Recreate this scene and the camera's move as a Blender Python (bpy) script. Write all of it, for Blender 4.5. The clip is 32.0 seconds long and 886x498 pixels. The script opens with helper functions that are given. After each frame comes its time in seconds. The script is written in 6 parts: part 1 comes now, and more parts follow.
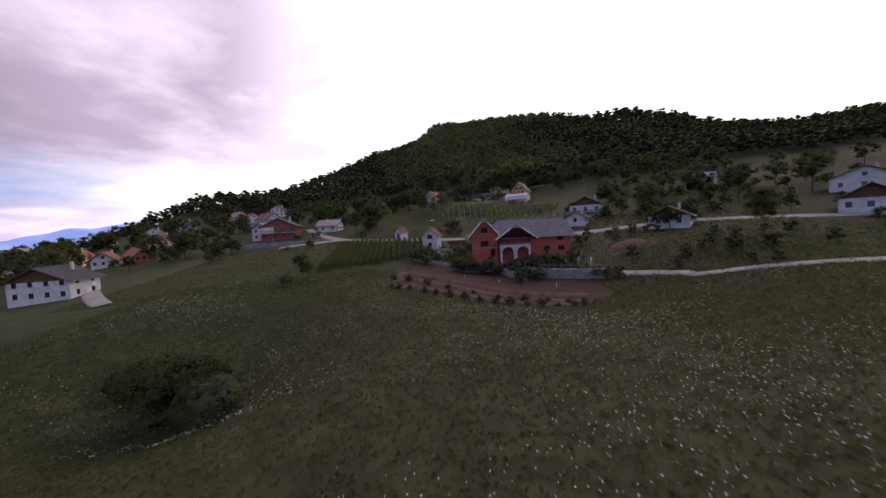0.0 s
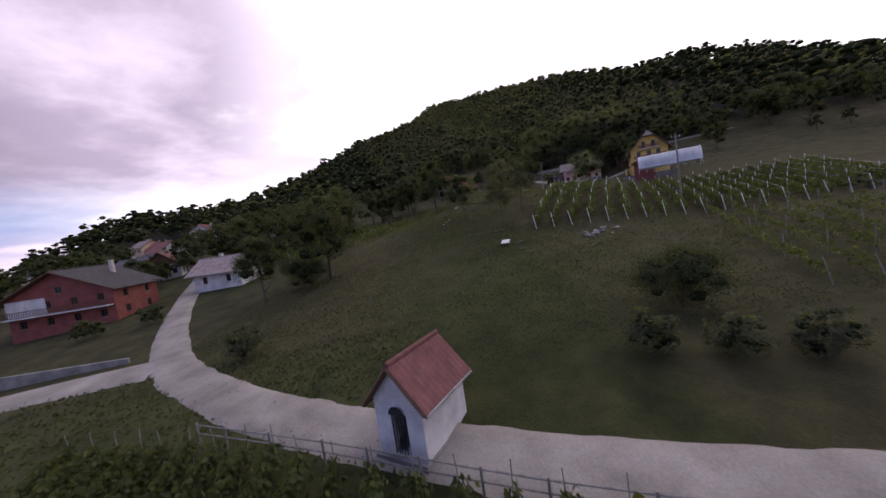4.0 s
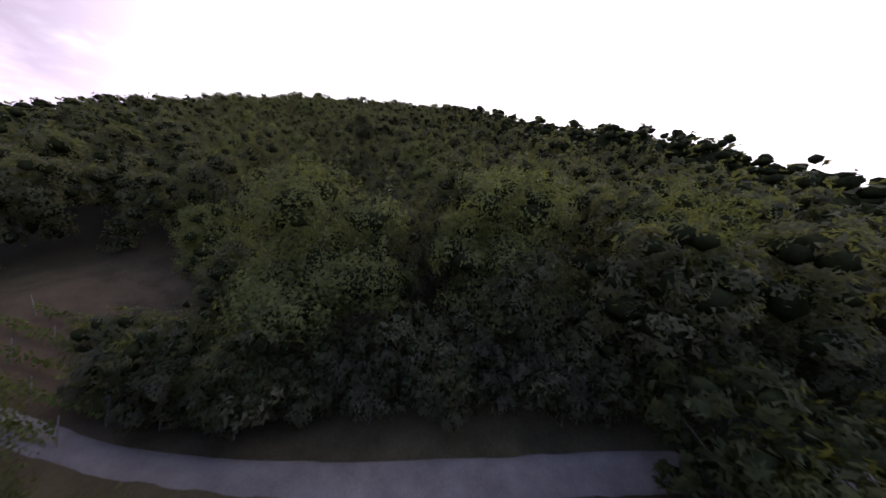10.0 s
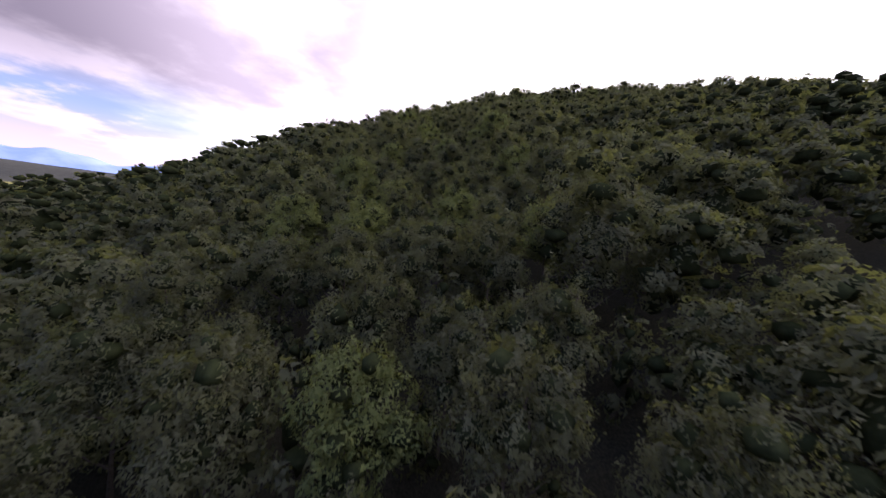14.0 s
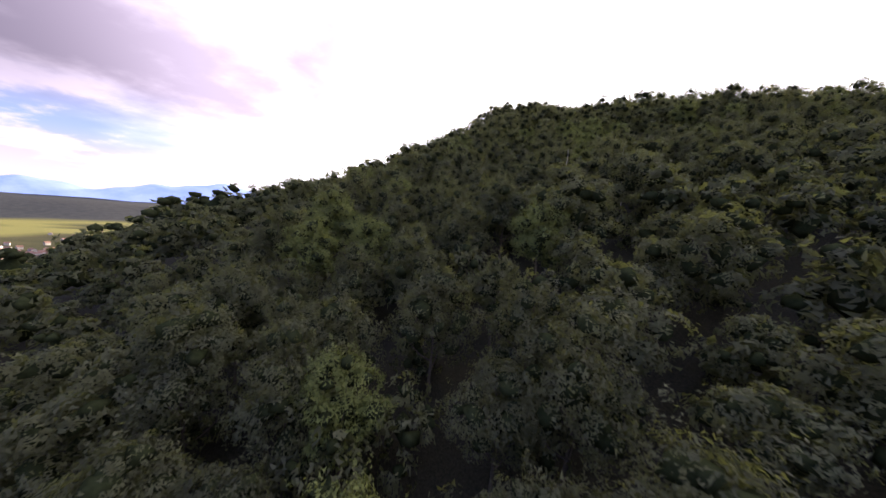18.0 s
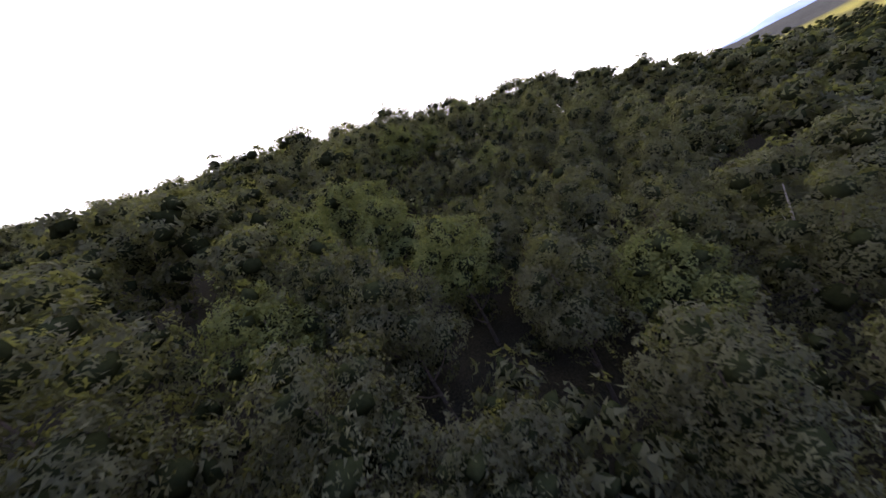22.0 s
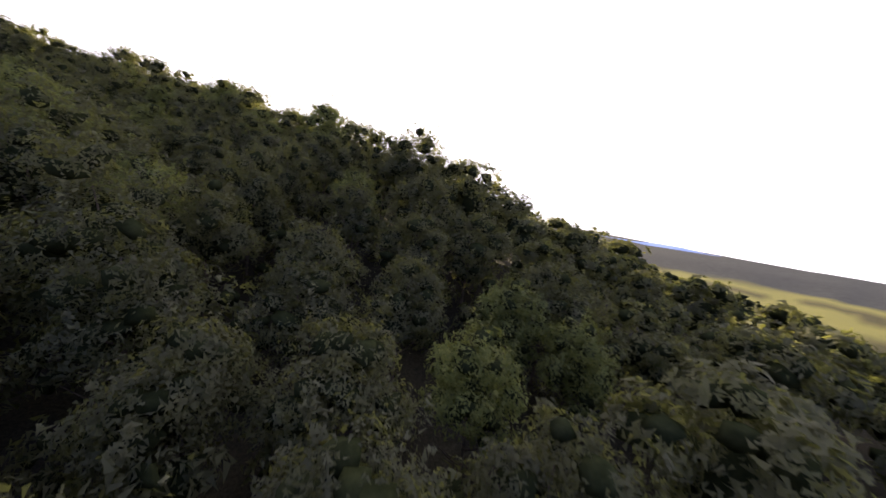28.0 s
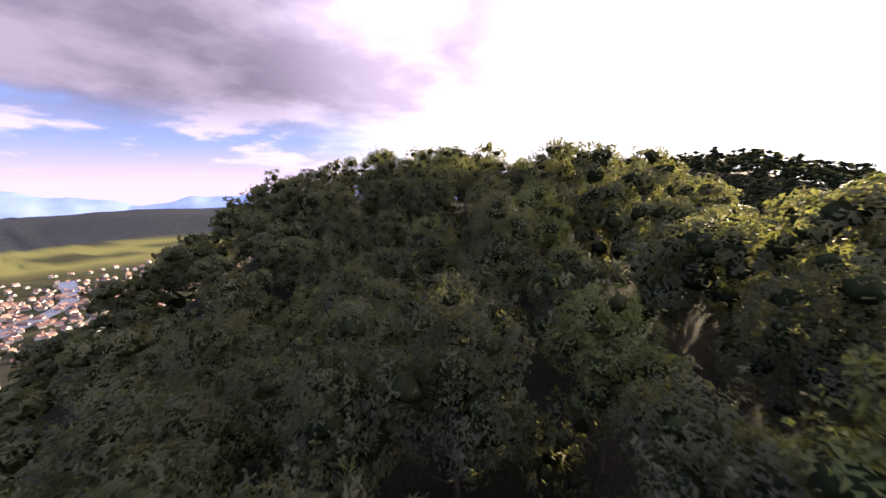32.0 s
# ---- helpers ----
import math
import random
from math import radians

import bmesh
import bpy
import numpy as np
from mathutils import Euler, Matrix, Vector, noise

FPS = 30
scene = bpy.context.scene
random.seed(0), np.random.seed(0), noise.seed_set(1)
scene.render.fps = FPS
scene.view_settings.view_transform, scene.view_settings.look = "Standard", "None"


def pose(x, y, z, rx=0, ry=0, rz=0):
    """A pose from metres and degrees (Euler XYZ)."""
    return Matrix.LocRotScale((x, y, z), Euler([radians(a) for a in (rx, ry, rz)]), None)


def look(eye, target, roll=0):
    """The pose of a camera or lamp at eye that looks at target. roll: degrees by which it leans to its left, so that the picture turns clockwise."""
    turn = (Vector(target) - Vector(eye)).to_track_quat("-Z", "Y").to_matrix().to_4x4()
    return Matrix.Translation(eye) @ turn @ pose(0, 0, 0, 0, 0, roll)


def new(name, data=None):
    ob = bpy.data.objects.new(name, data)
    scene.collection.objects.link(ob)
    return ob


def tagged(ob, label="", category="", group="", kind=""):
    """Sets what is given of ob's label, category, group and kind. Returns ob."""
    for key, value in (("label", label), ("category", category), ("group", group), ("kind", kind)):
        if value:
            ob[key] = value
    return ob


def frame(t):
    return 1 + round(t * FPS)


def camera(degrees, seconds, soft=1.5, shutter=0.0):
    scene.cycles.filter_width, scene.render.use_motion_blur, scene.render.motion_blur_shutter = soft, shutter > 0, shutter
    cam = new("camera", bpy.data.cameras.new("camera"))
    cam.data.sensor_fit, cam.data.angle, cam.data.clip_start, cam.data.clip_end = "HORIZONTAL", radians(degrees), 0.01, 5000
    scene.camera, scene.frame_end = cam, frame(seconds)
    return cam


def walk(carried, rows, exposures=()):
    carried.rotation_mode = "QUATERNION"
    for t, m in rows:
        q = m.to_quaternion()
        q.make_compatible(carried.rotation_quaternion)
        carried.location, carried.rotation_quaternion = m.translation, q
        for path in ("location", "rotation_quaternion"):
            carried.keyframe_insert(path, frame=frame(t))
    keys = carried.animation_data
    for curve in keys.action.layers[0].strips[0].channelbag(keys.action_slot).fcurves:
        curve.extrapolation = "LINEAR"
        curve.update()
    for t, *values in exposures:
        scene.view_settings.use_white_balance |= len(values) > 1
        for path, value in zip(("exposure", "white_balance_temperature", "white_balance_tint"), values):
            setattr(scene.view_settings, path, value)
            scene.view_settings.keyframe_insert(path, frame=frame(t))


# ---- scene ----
cam = camera(105.0, 32.0, shutter=0.12)
PATH = [
    (0, (0.65, -1.87, 2.36), (0.642, 0.126, 2.226), -3.2),
    (0.5, (0.76, 12.74, 3.50), (0.605, 14.734, 3.356), 0.5),
    (1, (0.22, 26.57, 4.81), (-0.076, 28.540, 4.654), 2.4),
    (1.5, (-1.32, 39.98, 5.54), (-1.642, 41.951, 5.390), 1.9),
    (2, (-3.22, 52.77, 6.15), (-3.534, 54.742, 5.995), 2.0),
    (2.5, (-5.15, 64.14, 6.87), (-5.442, 66.115, 6.706), 0.2),
    (3, (-7.65, 76.57, 7.17), (-7.904, 78.544, 7.011), -1.6),
    (3.5, (-9.87, 87.87, 7.37), (-9.960, 89.861, 7.224), -6.4),
    (5.5, (-12.40, 122.03, 10.97), (-12.158, 124.017, 10.893), -7.1),
    (6, (-12.34, 136.11, 10.93), (-11.665, 137.988, 10.979), -11.5),
    (6.5, (-13.45, 145.07, 12.06), (-12.391, 146.766, 12.019), -18.5),
    (7, (-12.72, 158.47, 14.37), (-11.271, 159.850, 14.289), -25.5),
    (7.5, (-7.28, 168.99, 16.96), (-5.640, 170.130, 16.888), -22.0),
    (8, (0.83, 177.30, 18.94), (2.415, 178.513, 19.028), -10.5),
    (8.5, (9.0, 183.2, 22.30), (10.125, 184.836, 22.490), -1.8),
    (9, (18.96, 190.93, 26.11), (19.737, 192.772, 26.160), 5.8),
    (9.5, (25.47, 196.71, 31.15), (26.167, 198.581, 31.060), 7.6),
    (10, (31.15, 207.86, 35.80), (31.807, 209.753, 35.783), 4.2),
    (10.5, (34.01, 217.77, 40.14), (34.577, 219.690, 40.140), 4.4),
    (11, (34.59, 224.51, 43.15), (35.098, 226.448, 43.135), 8.2),
    (11.5, (34.85, 230.53, 45.27), (35.249, 232.493, 45.262), 9.3),
    (12, (36.02, 238.93, 50.26), (36.190, 240.924, 50.183), 9.9),
    (12.5, (36.49, 247.23, 54.30), (36.486, 249.228, 54.190), 8.2),
    (13, (36.10, 256.19, 58.31), (35.968, 258.176, 58.155), 8.0),
    (13.5, (35.13, 263.81, 61.10), (34.854, 265.784, 60.920), 9.1),
    (14, (31.92, 273.83, 65.36), (31.522, 275.781, 65.155), 8.1),
    (14.5, (28.70, 283.85, 69.63), (28.257, 285.794, 69.454), 7.6),
    (15, (25.48, 293.87, 73.90), (25.064, 295.823, 73.764), 5.3),
    (15.5, (22.27, 303.89, 78.16), (21.901, 305.855, 78.061), 3.5),
    (17.5, (15.03, 343.45, 99.63), (14.679, 345.406, 99.428), 4.2),
    (18, (11.14, 355.79, 102.35), (10.777, 357.745, 102.149), 4.6),
    (18.5, (7.15, 367.78, 105.01), (6.856, 369.748, 104.826), 4.5),
    (19, (3.73, 379.32, 108.02), (3.467, 381.298, 107.838), 5.1),
    (19.5, (0.06, 390.27, 110.85), (-0.139, 392.257, 110.695), 4.4),
    (20, (-3.66, 400.66, 114.80), (-3.431, 402.635, 114.563), 1.8),
    (20.5, (-6.37, 411.24, 118.58), (-5.636, 413.093, 118.406), -7.6),
    (21, (-6.08, 421.19, 122.36), (-4.856, 422.766, 122.206), -20.1),
    (21.5, (-2.06, 430.43, 125.28), (-0.527, 431.695, 125.073), -30.2),
    (22, (3.82, 437.72, 128.92), (5.472, 438.795, 128.574), -27.7),
    (22.5, (10.91, 443.60, 132.05), (12.630, 444.552, 131.686), -23.8),
    (23, (18.59, 447.91, 134.52), (20.368, 448.734, 134.147), -20.9),
    (23.5, (26.31, 450.96, 136.16), (28.132, 451.670, 135.745), -17.5),
    (24, (33.68, 453.11, 137.37), (35.522, 453.751, 136.928), -15.2),
    (24.5, (41.73, 454.12, 138.85), (43.572, 454.767, 138.397), -13.9),
    (25, (49.61, 454.36, 139.31), (51.443, 455.072, 138.940), -11.7),
    (25.5, (57.40, 455.00, 140.60), (59.226, 455.784, 140.378), -9.4),
    (26.5, (72.50, 459.00, 146.00), (74.223, 459.995, 145.791), -2.0),
    (27.5, (84.50, 468.00, 152.50), (85.900, 469.400, 152.222), 8.0),
    (28, (89.50, 474.50, 156.00), (90.488, 476.211, 155.687), 9.0),
    (28.5, (93.00, 482.50, 159.50), (93.224, 484.432, 159.033), 13.0),
    (29, (95.00, 493.00, 163.50), (94.693, 494.915, 163.013), 20.5),
    (29.5, (95.40, 503.80, 166.50), (94.596, 505.572, 166.037), 19.0),
    (30, (94.00, 512.50, 168.50), (93.101, 514.221, 168.020), 13.9),
    (30.5, (92.00, 520.50, 170.50), (91.085, 522.221, 170.050), 9.3),
    (31, (88.60, 528.00, 171.90), (87.625, 529.695, 171.481), 5.2),
    (31.5, (82.60, 535.50, 172.90), (81.532, 537.144, 172.505), 1.6),
    (32, (76.70, 543.50, 173.50), (75.542, 545.088, 173.132), -1.4),
]
EXPOSURES = [(0, 1.55, 6400, 22), (6, 1.6, 6350, 22), (8, 1.7, 6350, 22), (13, 2.1, 6400, 20), (16, 2.27, 6400, 20), (25, 2.3, 6400, 20), (28, 1.9, 6450, 20), (30, 1.9, 6350, 22), (31, 1.95, 6350, 23), (32, 2.1, 6350, 24)]
walk(cam, [(t, look(eye, target, roll)) for t, eye, target, roll in PATH], EXPOSURES)

# ---------------------------------------------------------------- sky and sun
SUN_AZ, SUN_EL = radians(11.0), radians(9.0)      # to the right of +y, above the horizon
SUN_DIR = Vector((math.sin(SUN_AZ) * math.cos(SUN_EL), math.cos(SUN_AZ) * math.cos(SUN_EL), math.sin(SUN_EL)))
sun_data = bpy.data.lights.new("sun", "SUN")
sun_data.energy, sun_data.angle, sun_data.color = 5.0, radians(0.6), (1.0, 0.84, 0.50)
sun = new("sun", sun_data)
sun.matrix_world = look(SUN_DIR * 900, (0, 0, 0))

world = bpy.data.worlds.new("evening_sky")
scene.world = world
world.use_nodes = True


def build_world():
    nt = world.node_tree
    nt.nodes.clear()
    n = nt.nodes.new
    ln = nt.links.new

    def val(op, a, b=None, clamp=False):
        m = n("ShaderNodeMath")
        m.operation, m.use_clamp = op, clamp
        for i, v in enumerate((a, b)):
            if v is None:
                continue
            if isinstance(v, (int, float)):
                m.inputs[i].default_value = v
            else:
                ln(v, m.inputs[i])
        return m.outputs[0]

    def ramp(v, lo, hi):
        m = n("ShaderNodeMapRange")
        m.interpolation_type = "SMOOTHSTEP"
        ln(v, m.inputs[0])
        m.inputs[1].default_value, m.inputs[2].default_value = lo, hi
        return m.outputs[0]

    def mix(f, a, b):
        m = n("ShaderNodeMix")
        m.data_type = "RGBA"
        if isinstance(f, (int, float)):
            m.inputs[0].default_value = f
        else:
            ln(f, m.inputs[0])
        for i, v in ((6, a), (7, b)):
            if isinstance(v, tuple):
                m.inputs[i].default_value = (*v, 1)
            else:
                ln(v, m.inputs[i])
        return m.outputs[2]

    def dot(v, d):
        m = n("ShaderNodeVectorMath")
        m.operation = "DOT_PRODUCT"
        ln(v, m.inputs[0])
        m.inputs[1].default_value = d
        return m.outputs["Value"]

    tc = n("ShaderNodeTexCoord")
    d = tc.outputs["Generated"]
    sep = n("ShaderNodeSeparateXYZ")
    ln(d, sep.inputs[0])
    up = sep.outputs[2]
    sky = n("ShaderNodeTexSky")
    sky.sky_type, sky.sun_disc = "NISHITA", False
    sky.sun_elevation, sky.sun_rotation = SUN_EL, SUN_AZ
    sky.air_density, sky.dust_density, sky.ozone_density = 1.2, 1.5, 1.5
    base = n("ShaderNodeVectorMath")
    base.operation = "SCALE"
    ln(sky.outputs[0], base.inputs[0])
    base.inputs[3].default_value = 0.1
    # flat cloud layer: the direction laid onto a plane overhead
    flat = n("ShaderNodeVectorMath")
    flat.operation = "DIVIDE"
    ln(d, flat.inputs[0])
    lift = val("ADD", val("MAXIMUM", up, 0.0), 0.16)
    comb = n("ShaderNodeCombineXYZ")
    for i in range(3):
        ln(lift, comb.inputs[i])
    ln(comb.outputs[0], flat.inputs[1])
    noise_a = n("ShaderNodeTexNoise")
    noise_a.inputs["Scale"].default_value, noise_a.inputs["Detail"].default_value = 1.1, 7
    noise_a.inputs["Roughness"].default_value = 0.55
    ln(flat.outputs[0], noise_a.inputs["Vector"])
    puffs = noise_a.outputs[0]
    # bright veil of thin cloud round the sun, widest to its right
    veil_dir = Vector((math.sin(radians(32)), math.cos(radians(32)), 0.30)).normalized()
    near_sun = dot(d, tuple(veil_dir))
    veil = ramp(val("ADD", near_sun, val("MULTIPLY", val("SUBTRACT", puffs, 0.5), 0.45)), 0.02, 0.50)
    # bank of dark cloud to the side of the sun
    bank_dir = Vector((-math.sin(radians(57)), math.cos(radians(57)), 0.42)).normalized()
    bank = ramp(val("ADD", dot(d, tuple(bank_dir)), val("MULTIPLY", val("SUBTRACT", puffs, 0.5), 0.42)), 0.80, 0.90)
    low = ramp(up, 0.10, 0.22)
    bank = val("MULTIPLY", bank, low)
    clear_sky = mix(0.6, base.outputs[0], (0.24, 0.36, 0.80))
    blue = mix(ramp(puffs, 0.52, 0.62), clear_sky, (0.62, 0.56, 0.68))
    hazed = mix(ramp(up, 0.13, 0.0), blue, (0.62, 0.52, 0.66))
    lit = mix(veil, hazed, (1.20, 1.16, 1.17))
    shade = mix(ramp(puffs, 0.38, 0.64), (0.45, 0.39, 0.49), (0.84, 0.75, 0.87))
    # the bank thickens towards the west
    west = ramp(dot(d, (-1.0, 0.0, 0.0)), 0.66, 0.90)
    shade = mix(west, shade, mix(ramp(puffs, 0.38, 0.64), (0.17, 0.15, 0.20), (0.34, 0.30, 0.37)))
    whole = mix(bank, lit, shade)
    bg = n("ShaderNodeBackground")
    ln(whole, bg.inputs[0])
    bg.inputs[1].default_value = 0.42
    out = n("ShaderNodeOutputWorld")
    ln(bg.outputs[0], out.inputs[0])


build_world()

# ---------------------------------------------------------------- materials


def material(name, rough=0.8, metal=0.0, spec=0.3):
    m = bpy.data.materials.new(name)
    m.use_nodes = True
    b = m.node_tree.nodes["Principled BSDF"]
    b.inputs["Roughness"].default_value, b.inputs["Metallic"].default_value = rough, metal
    b.inputs["Specular IOR Level"].default_value = spec
    return m, m.node_tree, b


def noise_node(nt, scale, detail=4, rough=0.6, coord="Object", stretch=None):
    tc = nt.nodes.new("ShaderNodeTexCoord")
    tex = nt.nodes.new("ShaderNodeTexNoise")
    tex.inputs["Scale"].default_value, tex.inputs["Detail"].default_value, tex.inputs["Roughness"].default_value = scale, detail, rough
    if stretch:
        mp = nt.nodes.new("ShaderNodeMapping")
        mp.inputs["Scale"].default_value = stretch
        nt.links.new(tc.outputs[coord], mp.inputs[0])
        nt.links.new(mp.outputs[0], tex.inputs["Vector"])
    else:
        nt.links.new(tc.outputs[coord], tex.inputs["Vector"])
    return tex.outputs[0]


def ramp_node(nt, fac, stops):
    r = nt.nodes.new("ShaderNodeValToRGB")
    e = r.color_ramp.elements
    while len(e) < len(stops):
        e.new(0.5)
    for el, (p, c) in zip(e, stops):
        el.position, el.color = p, (*c, 1)
    nt.links.new(fac, r.inputs[0])
    return r.outputs[0]


def mix_node(nt, fac, a, b, mode="MIX"):
    m = nt.nodes.new("ShaderNodeMix")
    m.data_type, m.blend_type = "RGBA", mode
    if isinstance(fac, (int, float)):
        m.inputs[0].default_value = fac
    else:
        nt.links.new(fac, m.inputs[0])
    for i, v in ((6, a), (7, b)):
        if isinstance(v, tuple):
            m.inputs[i].default_value = (*v, 1)
        else:
            nt.links.new(v, m.inputs[i])
    return m.outputs[2]


def bump_node(nt, bsdf, height, strength=0.4, distance=0.02):
    b = nt.nodes.new("ShaderNodeBump")
    b.inputs["Strength"].default_value, b.inputs["Distance"].default_value = strength, distance
    nt.links.new(height, b.inputs["Height"])
    nt.links.new(b.outputs[0], bsdf.inputs["Normal"])


def plain(name, a, b, scale=3.0, rough=0.85, metal=0.0, bump=0.3, fine=28.0, spec=0.25, vary=0.0):
    """Two-scale weathered surface between the colours a and b."""
    m, nt, bs = material(name, rough, metal, spec)
    big, small = noise_node(nt, scale), noise_node(nt, fine, 3)
    col = ramp_node(nt, big, [(0.32, a), (0.68, b)])
    col = mix_node(nt, 0.35, col, ramp_node(nt, small, [(0.3, (0.35, 0.35, 0.35)), (0.7, (0.75, 0.75, 0.75))]), "OVERLAY")
    if vary:
        info = nt.nodes.new("ShaderNodeObjectInfo")
        col = mix_node(nt, vary, col, ramp_node(nt, info.outputs["Random"], [(0.0, (0.2, 0.2, 0.2)), (1.0, (0.8, 0.8, 0.8))]), "OVERLAY")
    nt.links.new(col, bs.inputs["Base Color"])
    bump_node(nt, bs, small, bump)
    return m


def leafy(name, dark, light, tip, trans=0.35):
    m, nt, bs = material(name, 0.7, 0.0, 0.12)
    geo = nt.nodes.new("ShaderNodeNewGeometry")
    info = nt.nodes.new("ShaderNodeObjectInfo")
    isl = geo.outputs["Random Per Island"]
    col = ramp_node(nt, isl, [(0.0, dark), (0.6, light), (1.0, tip)])
    big = noise_node(nt, 0.11, 3)
    col = mix_node(nt, 0.55, col, ramp_node(nt, big, [(0.34, (0.28, 0.28, 0.28)), (0.66, (0.74, 0.74, 0.66))]), "OVERLAY")
    col = mix_node(nt, 0.35, col, ramp_node(nt, info.outputs["Random"], [(0.0, (0.30, 0.33, 0.28)), (1.0, (0.72, 0.70, 0.45))]), "OVERLAY")
    nt.links.new(col, bs.inputs["Base Color"])
    tr = nt.nodes.new("ShaderNodeBsdfTranslucent")
    nt.links.new(mix_node(nt, 0.55, col, (0.30, 0.31, 0.05)), tr.inputs[0])
    ms = nt.nodes.new("ShaderNodeMixShader")
    ms.inputs[0].default_value = trans
    nt.links.new(bs.outputs[0], ms.inputs[1])
    nt.links.new(tr.outputs[0], ms.inputs[2])
    nt.links.new(ms.outputs[0], nt.nodes["Material Output"].inputs[0])
    return m


M = {}
M["leaf_forest"] = leafy("forest_leaf", (0.062, 0.065, 0.049), (0.084, 0.087, 0.062), (0.116, 0.117, 0.080), 0.42)
M["leaf_bright"] = leafy("bright_leaf", (0.105, 0.125, 0.054), (0.142, 0.163, 0.066), (0.190, 0.207, 0.082), 0.42)
M["leaf_dark"] = leafy("dark_leaf", (0.034, 0.042, 0.021), (0.048, 0.059, 0.028), (0.070, 0.080, 0.036), 0.3)
M["leaf_vine"] = leafy("vine_leaf", (0.045, 0.065, 0.018), (0.085, 0.115, 0.032), (0.150, 0.180, 0.060))
M["leaf_corn"] = leafy("crop_leaf", (0.032, 0.042, 0.019), (0.052, 0.064, 0.027), (0.092, 0.102, 0.044))
M["grass_blade"] = leafy("grass_blade", (0.034, 0.036, 0.017), (0.050, 0.050, 0.023), (0.078, 0.070, 0.034), 0.25)
# crown core: shade inside the foliage is put into this dark colour
M["core_shade"] = plain("shaded_crown_core", (0.018, 0.022, 0.010), (0.034, 0.040, 0.018), 1.5, 1.0, bump=1.0, fine=5, spec=0.0)
M["bark"] = plain("bark", (0.06, 0.048, 0.036), (0.13, 0.105, 0.08), 4, 0.95, bump=0.8, fine=18)
M["wood_shed"] = plain("brown_boards", (0.10, 0.062, 0.055), (0.19, 0.125, 0.11), 2.5, 0.9, bump=0.5)
M["deadwood"] = plain("dead_wood", (0.30, 0.28, 0.24), (0.45, 0.42, 0.37), 4, 0.9, bump=0.5)
M["flower"] = plain("white_petal", (0.50, 0.49, 0.42), (0.66, 0.65, 0.58), 9, 0.6)


def ground_material():
    m, nt, bs = material("ground_cover", 0.95, 0.0, 0.1)
    def attr(a):
        x = nt.nodes.new("ShaderNodeAttribute")
        x.attribute_name = a
        return x.outputs["Fac"]
    big, mid, fine = noise_node(nt, 0.035, 5), noise_node(nt, 0.4, 5), noise_node(nt, 6.0, 4, 0.7)
    grass = ramp_node(nt, mid, [(0.28, (0.019, 0.022, 0.010)), (0.5, (0.034, 0.038, 0.015)), (0.75, (0.058, 0.055, 0.026))])
    grass = mix_node(nt, 0.6, grass, ramp_node(nt, big, [(0.35, (0.36, 0.40, 0.30)), (0.65, (0.62, 0.60, 0.50))]), "OVERLAY")
    dry = ramp_node(nt, mid, [(0.3, (0.070, 0.054, 0.030)), (0.7, (0.125, 0.096, 0.056))])
    soil = ramp_node(nt, fine, [(0.3, (0.050, 0.026, 0.021)), (0.7, (0.102, 0.053, 0.042))])
    wood = ramp_node(nt, fine, [(0.3, (0.018, 0.017, 0.011)), (0.7, (0.045, 0.040, 0.026))])
    # far fields: yellow-green, with sunlit brightness put into the base colour
    sunlit_field = ramp_node(nt, mid, [(0.3, (0.13, 0.135, 0.045)), (0.7, (0.23, 0.21, 0.06))])
    # far wood, bluish: the haze of distance is put into its base colour
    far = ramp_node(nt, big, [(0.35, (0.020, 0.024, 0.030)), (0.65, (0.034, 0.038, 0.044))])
    lush = ramp_node(nt, mid, [(0.3, (0.033, 0.040, 0.014)), (0.7, (0.060, 0.066, 0.023))])
    col = mix_node(nt, attr("lush"), grass, lush)
    col = mix_node(nt, attr("dry"), col, dry)
    col = mix_node(nt, attr("soil"), col, soil)
    col = mix_node(nt, attr("woodland"), col, wood)
    col = mix_node(nt, attr("far_wood_haze"), col, far)
    col = mix_node(nt, attr("far_field"), col, sunlit_field)
    col = mix_node(nt, 0.45, col, ramp_node(nt, fine, [(0.3, (0.32, 0.32, 0.32)), (0.7, (0.72, 0.72, 0.72))]), "OVERLAY")
    nt.links.new(col, bs.inputs["Base Color"])
    bump_node(nt, bs, fine, 0.9, 0.12)
    return m


M["ground"] = ground_material()

# ---------------------------------------------------------------- helpers


def make_mesh(name, verts, faces, mats, smooth=False, normals=None):
    """A mesh from an array of places and a list of arrays of faces, each (mat, array of n by 3 or n by 4)."""
    me = bpy.data.meshes.new(name)
    verts = np.asarray(verts, np.float32)
    me.vertices.add(len(verts))
    me.vertices.foreach_set("co", verts.ravel())
    faces = [(mi, np.asarray(f, np.int32)) for mi, f in faces if len(f)]
    loops = np.concatenate([f.ravel() for _, f in faces])
    sizes = np.concatenate([np.full(len(f), f.shape[1], np.int32) for _, f in faces])
    me.loops.add(len(loops))
    me.loops.foreach_set("vertex_index", loops)
    me.polygons.add(len(sizes))
    me.polygons.foreach_set("loop_start", np.concatenate([[0], np.cumsum(sizes)[:-1]]).astype(np.int32))
    me.polygons.foreach_set("material_index", np.concatenate([np.full(len(f), mi, np.int32) for mi, f in faces]))
    me.polygons.foreach_set("use_smooth", np.full(len(sizes), smooth, bool))
    for m in mats:
        me.materials.append(m)
    me.update(calc_edges=True)
    if normals is not None:
        me.attributes.new("custom_normal", "FLOAT_VECTOR", "POINT").data.foreach_set("vector", np.asarray(normals, np.float32).ravel())
    return me


